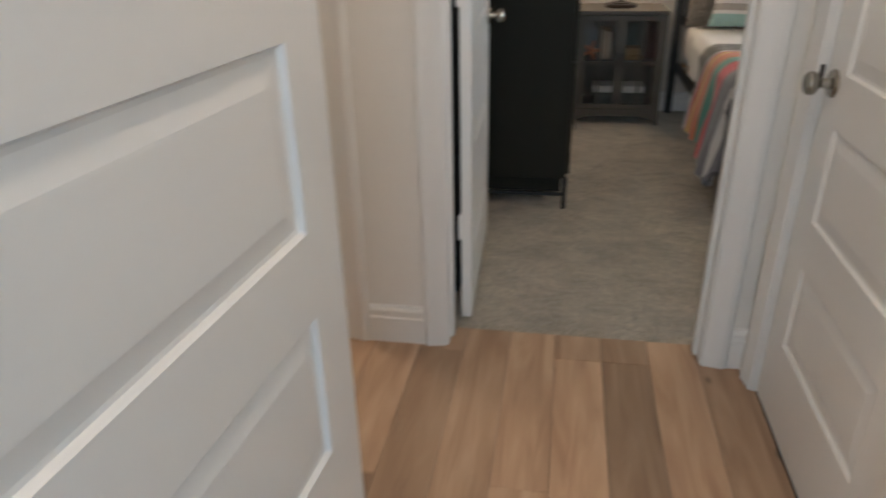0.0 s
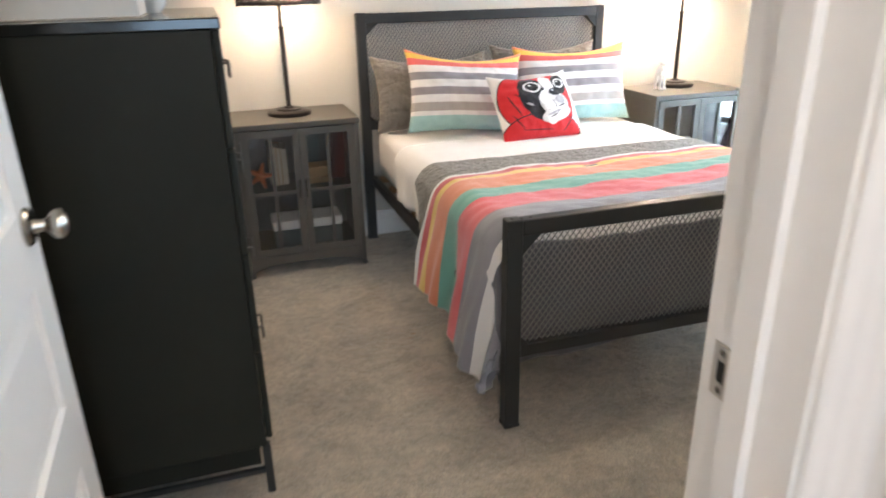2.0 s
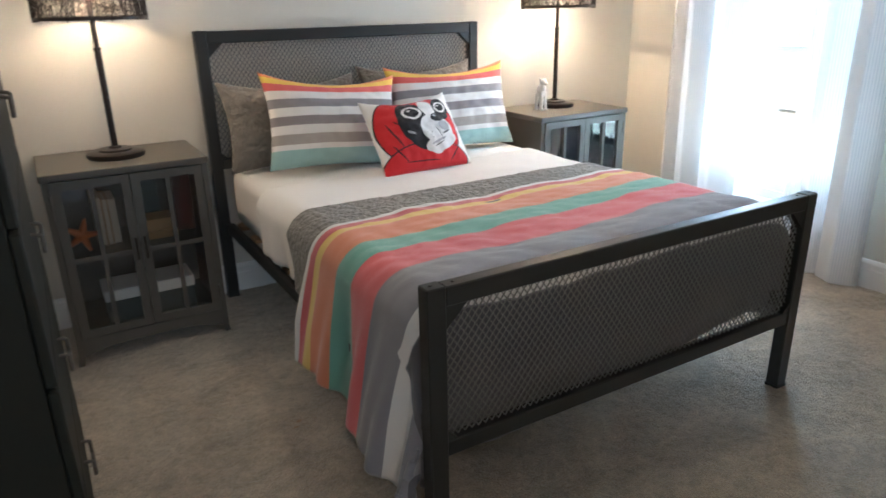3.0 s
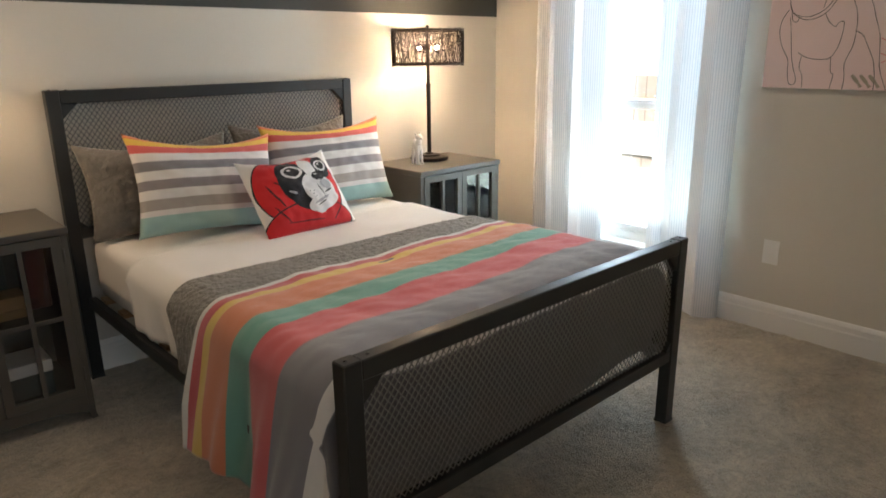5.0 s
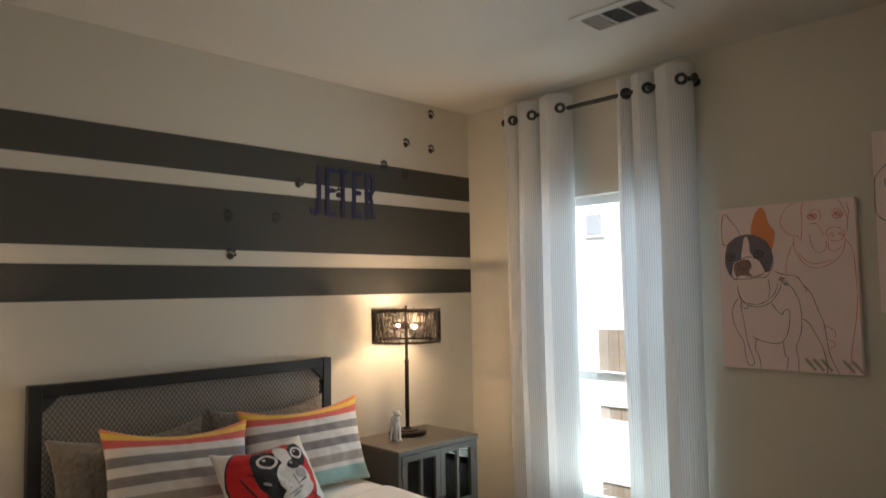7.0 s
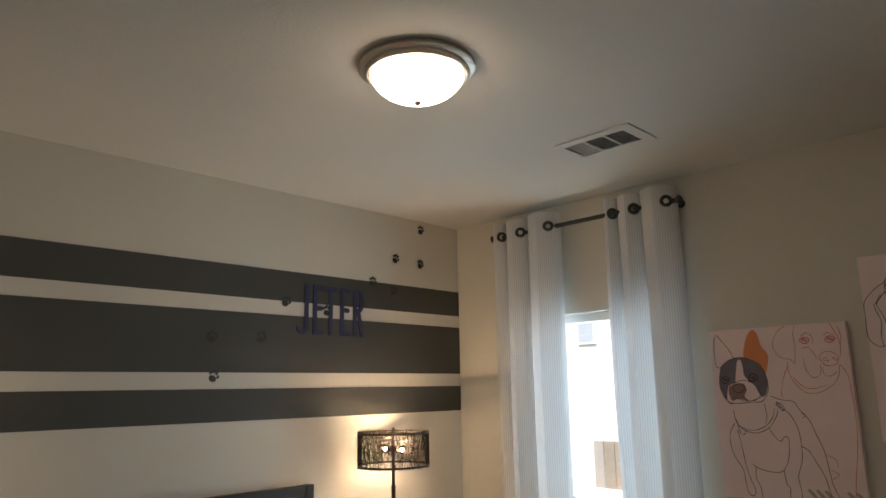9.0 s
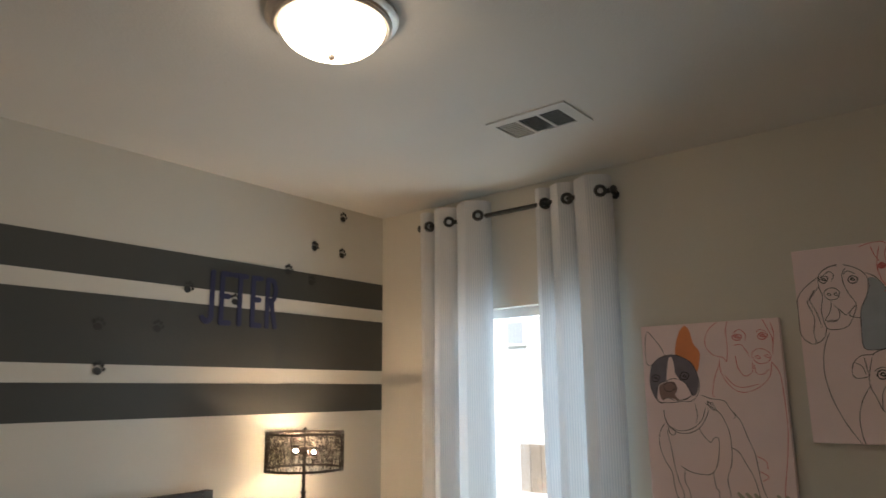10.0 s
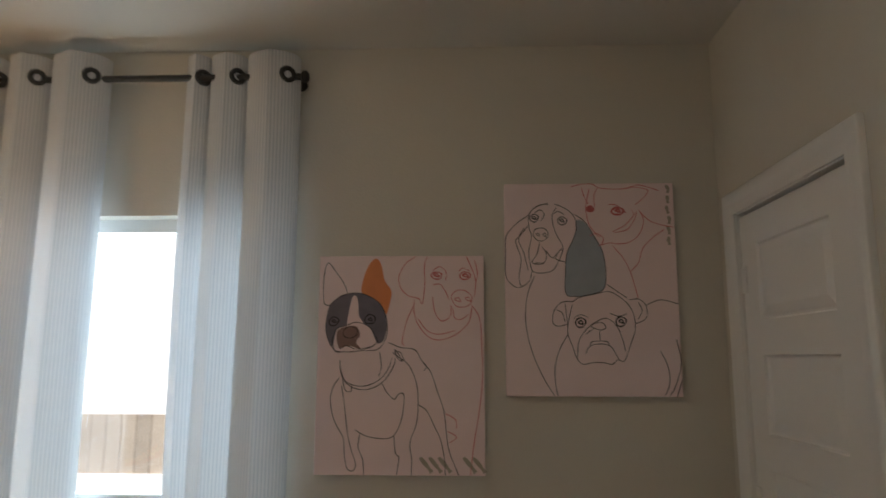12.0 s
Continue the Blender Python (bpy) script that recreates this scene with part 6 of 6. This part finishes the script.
# ---------------------------------------------------------------- floors: carpet and planks
def carpet_material():
    m = material("greige cut-pile carpet", (0.465, 0.40, 0.31), 0.95, vary=0.20, scale=2.2, grain=0.65, grain_scale=210, sheen=0.3)
    n, l, b = nodes_of(m)
    co = n.new("ShaderNodeTexCoord")
    a = n.new("ShaderNodeTexNoise")
    a.inputs["Scale"].default_value, a.inputs["Detail"].default_value = 160, 4
    c = n.new("ShaderNodeTexNoise")
    c.inputs["Scale"].default_value, c.inputs["Detail"].default_value = 30, 4
    add = n.new("ShaderNodeMath")
    l.new(co.outputs["Object"], a.inputs["Vector"])
    l.new(co.outputs["Object"], c.inputs["Vector"])
    l.new(a.outputs[0], add.inputs[0])
    l.new(c.outputs[0], add.inputs[1])
    bp = n.new("ShaderNodeBump")
    bp.inputs["Strength"].default_value, bp.inputs["Distance"].default_value = 1.0, 0.012
    l.new(add.outputs[0], bp.inputs["Height"])
    l.new(bp.outputs[0], b.inputs["Normal"])
    # brushed patches of pile that lie one way or the other
    mp = n.new("ShaderNodeMapping")
    mp.inputs["Rotation"].default_value = (0, 0, radians(35))
    mp.inputs["Scale"].default_value = (2.6, 3.4, 1)
    l.new(co.outputs["Object"], mp.inputs[0])
    pt = n.new("ShaderNodeTexNoise")
    pt.inputs["Scale"].default_value, pt.inputs["Detail"].default_value, pt.inputs["Distortion"].default_value = 2.0, 11, 0.35
    pt.inputs["Roughness"].default_value = 0.78
    l.new(mp.outputs[0], pt.inputs["Vector"])
    mr = n.new("ShaderNodeMapRange")
    mr.inputs["From Min"].default_value, mr.inputs["From Max"].default_value = 0.35, 0.62
    mr.inputs["To Min"].default_value, mr.inputs["To Max"].default_value = 0.68, 1.16
    l.new(pt.outputs[0], mr.inputs["Value"])
    old = b.inputs["Base Color"].links[0].from_socket
    sc = n.new("ShaderNodeVectorMath")
    sc.operation = "SCALE"
    l.new(old, sc.inputs[0])
    l.new(mr.outputs[0], sc.inputs["Scale"])
    # tufts that stand or lean, a few centimetres across
    tf = n.new("ShaderNodeTexNoise")
    tf.inputs["Scale"].default_value, tf.inputs["Detail"].default_value, tf.inputs["Roughness"].default_value = 40, 6, 0.75
    l.new(co.outputs["Object"], tf.inputs["Vector"])
    tr = n.new("ShaderNodeMapRange")
    tr.inputs["From Min"].default_value, tr.inputs["From Max"].default_value = 0.33, 0.68
    tr.inputs["To Min"].default_value, tr.inputs["To Max"].default_value = 0.80, 1.18
    l.new(tf.outputs[0], tr.inputs["Value"])
    s2 = n.new("ShaderNodeVectorMath")
    s2.operation = "SCALE"
    l.new(sc.outputs[0], s2.inputs[0])
    l.new(tr.outputs[0], s2.inputs["Scale"])
    l.new(s2.outputs[0], b.inputs["Base Color"])
    return m


M_CARPET = carpet_material()
CX, CY = 250, 196
gx, gy = np.linspace(X0 - 0.002, X1 + 0.002, CX + 1), np.linspace(4.790, Y1 + 0.002, CY + 1)
verts, faces = [], []
for b in range(CY + 1):
    for a in range(CX + 1):
        p = Vector((gx[a], gy[b], 0))
        z = 0.0050 + 0.0045 * noise.noise(p * 9) + 0.0050 * noise.noise(p * 31)
        if b == 0:
            z = -0.010
        verts.append((p.x, p.y + (0.004 * noise.noise(p * 25) if b < 3 else 0), z))
for b in range(CY):
    for a in range(CX):
        k = b * (CX + 1) + a
        faces.append((k, k + 1, k + CX + 2, k + CX + 1))
me = bpy.data.meshes.new("carpet")
me.from_pydata(verts, [], faces)
me.materials.append(M_CARPET)
for p in me.polygons:
    p.use_smooth = True
tagged(new("carpet", me), "greige cut-pile bedroom carpet", "carpet", kind="structure")


def plank_material():
    m = material("oak-look plank", (0.40, 0.27, 0.17), 0.42, vary=0.10, scale=5)
    n, l, b = nodes_of(m)
    co = n.new("ShaderNodeTexCoord")
    info = n.new("ShaderNodeObjectInfo")
    off = n.new("ShaderNodeVectorMath")
    off.operation = "MULTIPLY_ADD"
    l.new(info.outputs["Random"], off.inputs[0])
    off.inputs[1].default_value = (17, 31, 7)
    l.new(co.outputs["Object"], off.inputs[2])
    mp = n.new("ShaderNodeMapping")
    mp.inputs["Scale"].default_value = (7, 0.9, 1)
    l.new(off.outputs[0], mp.inputs[0])
    g = n.new("ShaderNodeTexNoise")
    g.inputs["Scale"].default_value, g.inputs["Detail"].default_value, g.inputs["Distortion"].default_value = 2.2, 7, 0.8
    l.new(mp.outputs[0], g.inputs["Vector"])
    ramp = n.new("ShaderNodeValToRGB")
    e = ramp.color_ramp.elements
    e[0].position, e[0].color = 0.24, (0.31, 0.185, 0.115, 1)
    e[1].position, e[1].color = 0.76, (0.58, 0.405, 0.27, 1)
    mid = e.new(0.5)
    mid.color = (0.45, 0.295, 0.185, 1)
    l.new(g.outputs[0], ramp.inputs[0])
    tone = n.new("ShaderNodeMapRange")
    tone.inputs["To Min"].default_value, tone.inputs["To Max"].default_value = 0.62, 1.22
    l.new(info.outputs["Random"], tone.inputs["Value"])
    mul = n.new("ShaderNodeVectorMath")
    mul.operation = "SCALE"
    l.new(ramp.outputs[0], mul.inputs[0])
    l.new(tone.outputs[0], mul.inputs["Scale"])
    # dark knots
    k = n.new("ShaderNodeTexVoronoi")
    k.inputs["Scale"].default_value = 4.0
    mp2 = n.new("ShaderNodeMapping")
    mp2.inputs["Scale"].default_value = (1.6, 0.8, 1)
    l.new(off.outputs[0], mp2.inputs[0])
    l.new(mp2.outputs[0], k.inputs["Vector"])
    kr = n.new("ShaderNodeMapRange")
    kr.inputs["From Min"].default_value, kr.inputs["From Max"].default_value = 0.02, 0.09
    kr.inputs["To Min"].default_value, kr.inputs["To Max"].default_value = 0.45, 1.0
    l.new(k.outputs["Distance"], kr.inputs["Value"])
    mul2 = n.new("ShaderNodeVectorMath")
    mul2.operation = "SCALE"
    l.new(mul.outputs[0], mul2.inputs[0])
    l.new(kr.outputs[0], mul2.inputs["Scale"])
    l.new(mul2.outputs[0], b.inputs["Base Color"])
    bp = n.new("ShaderNodeBump")
    bp.inputs["Strength"].default_value, bp.inputs["Distance"].default_value = 0.15, 0.002
    l.new(g.outputs[0], bp.inputs["Height"])
    l.new(bp.outputs[0], b.inputs["Normal"])
    return m


M_PLANK = plank_material()
floor = structure("floor", boxes((HX - 0.12, HALL_X + 0.12, 0.6, Y0 - 0.02, -0.0115, -0.0055), (-1.9, X0 - 0.12, Y0 - 0.02, 7.4, -0.0115, -0.0055)), M_DARK, "wood-look plank floor in hall and bathroom", "floor")
PW, PL = 0.154, 1.20
plank_mesh = {}


def plank(x0, x1, y0, y1):
    key = (round(x1 - x0, 3), round(y1 - y0, 3))
    if key not in plank_mesh:
        w, d = x1 - x0, y1 - y0
        bm = bmesh.new()
        g = 0.0005
        lo = [bm.verts.new((u, v, -0.005)) for u, v in ((g, g), (w - g, g), (w - g, d - g), (g, d - g))]
        hi = [bm.verts.new((u, v, -0.0012)) for u, v in ((g, g), (w - g, g), (w - g, d - g), (g, d - g))]
        c = 0.0018
        tp = [bm.verts.new((u, v, 0.0)) for u, v in ((c, c), (w - c, c), (w - c, d - c), (c, d - c))]
        for a, b in ((lo, hi), (hi, tp)):
            for k in range(4):
                bm.faces.new((a[k], a[(k + 1) % 4], b[(k + 1) % 4], b[k]))
        bm.faces.new(tp)
        plank_mesh[key] = mesh_of("plank", bm, M_PLANK)
    ob = new("plank", plank_mesh[key])
    ob.location = (x0, y0, 0)
    ob.parent = floor
    return ob


rnd = random.Random(4)
k = 0
x = -1.9
while x < HALL_X + 0.05:
    starts = 0.6 - rnd.choice((0.15, 0.45, 0.75, 1.05))
    y = starts
    while y < 7.4:
        ya, yb = max(y, 0.6), min(y + PL, 7.4)
        if x + PW > HX - 0.05 and x < HALL_X:
            top = 4.795 if x + PW / 2 > X0 - 0.12 else yb
            if ya < min(top, yb) - 0.02:
                plank(x, min(x + PW, HALL_X + 0.06), ya, min(yb, top))
        elif yb > Y0 + 0.02:
            plank(x, x + PW, max(ya, Y0 - 0.1), yb)
        y += PL
    x += PW
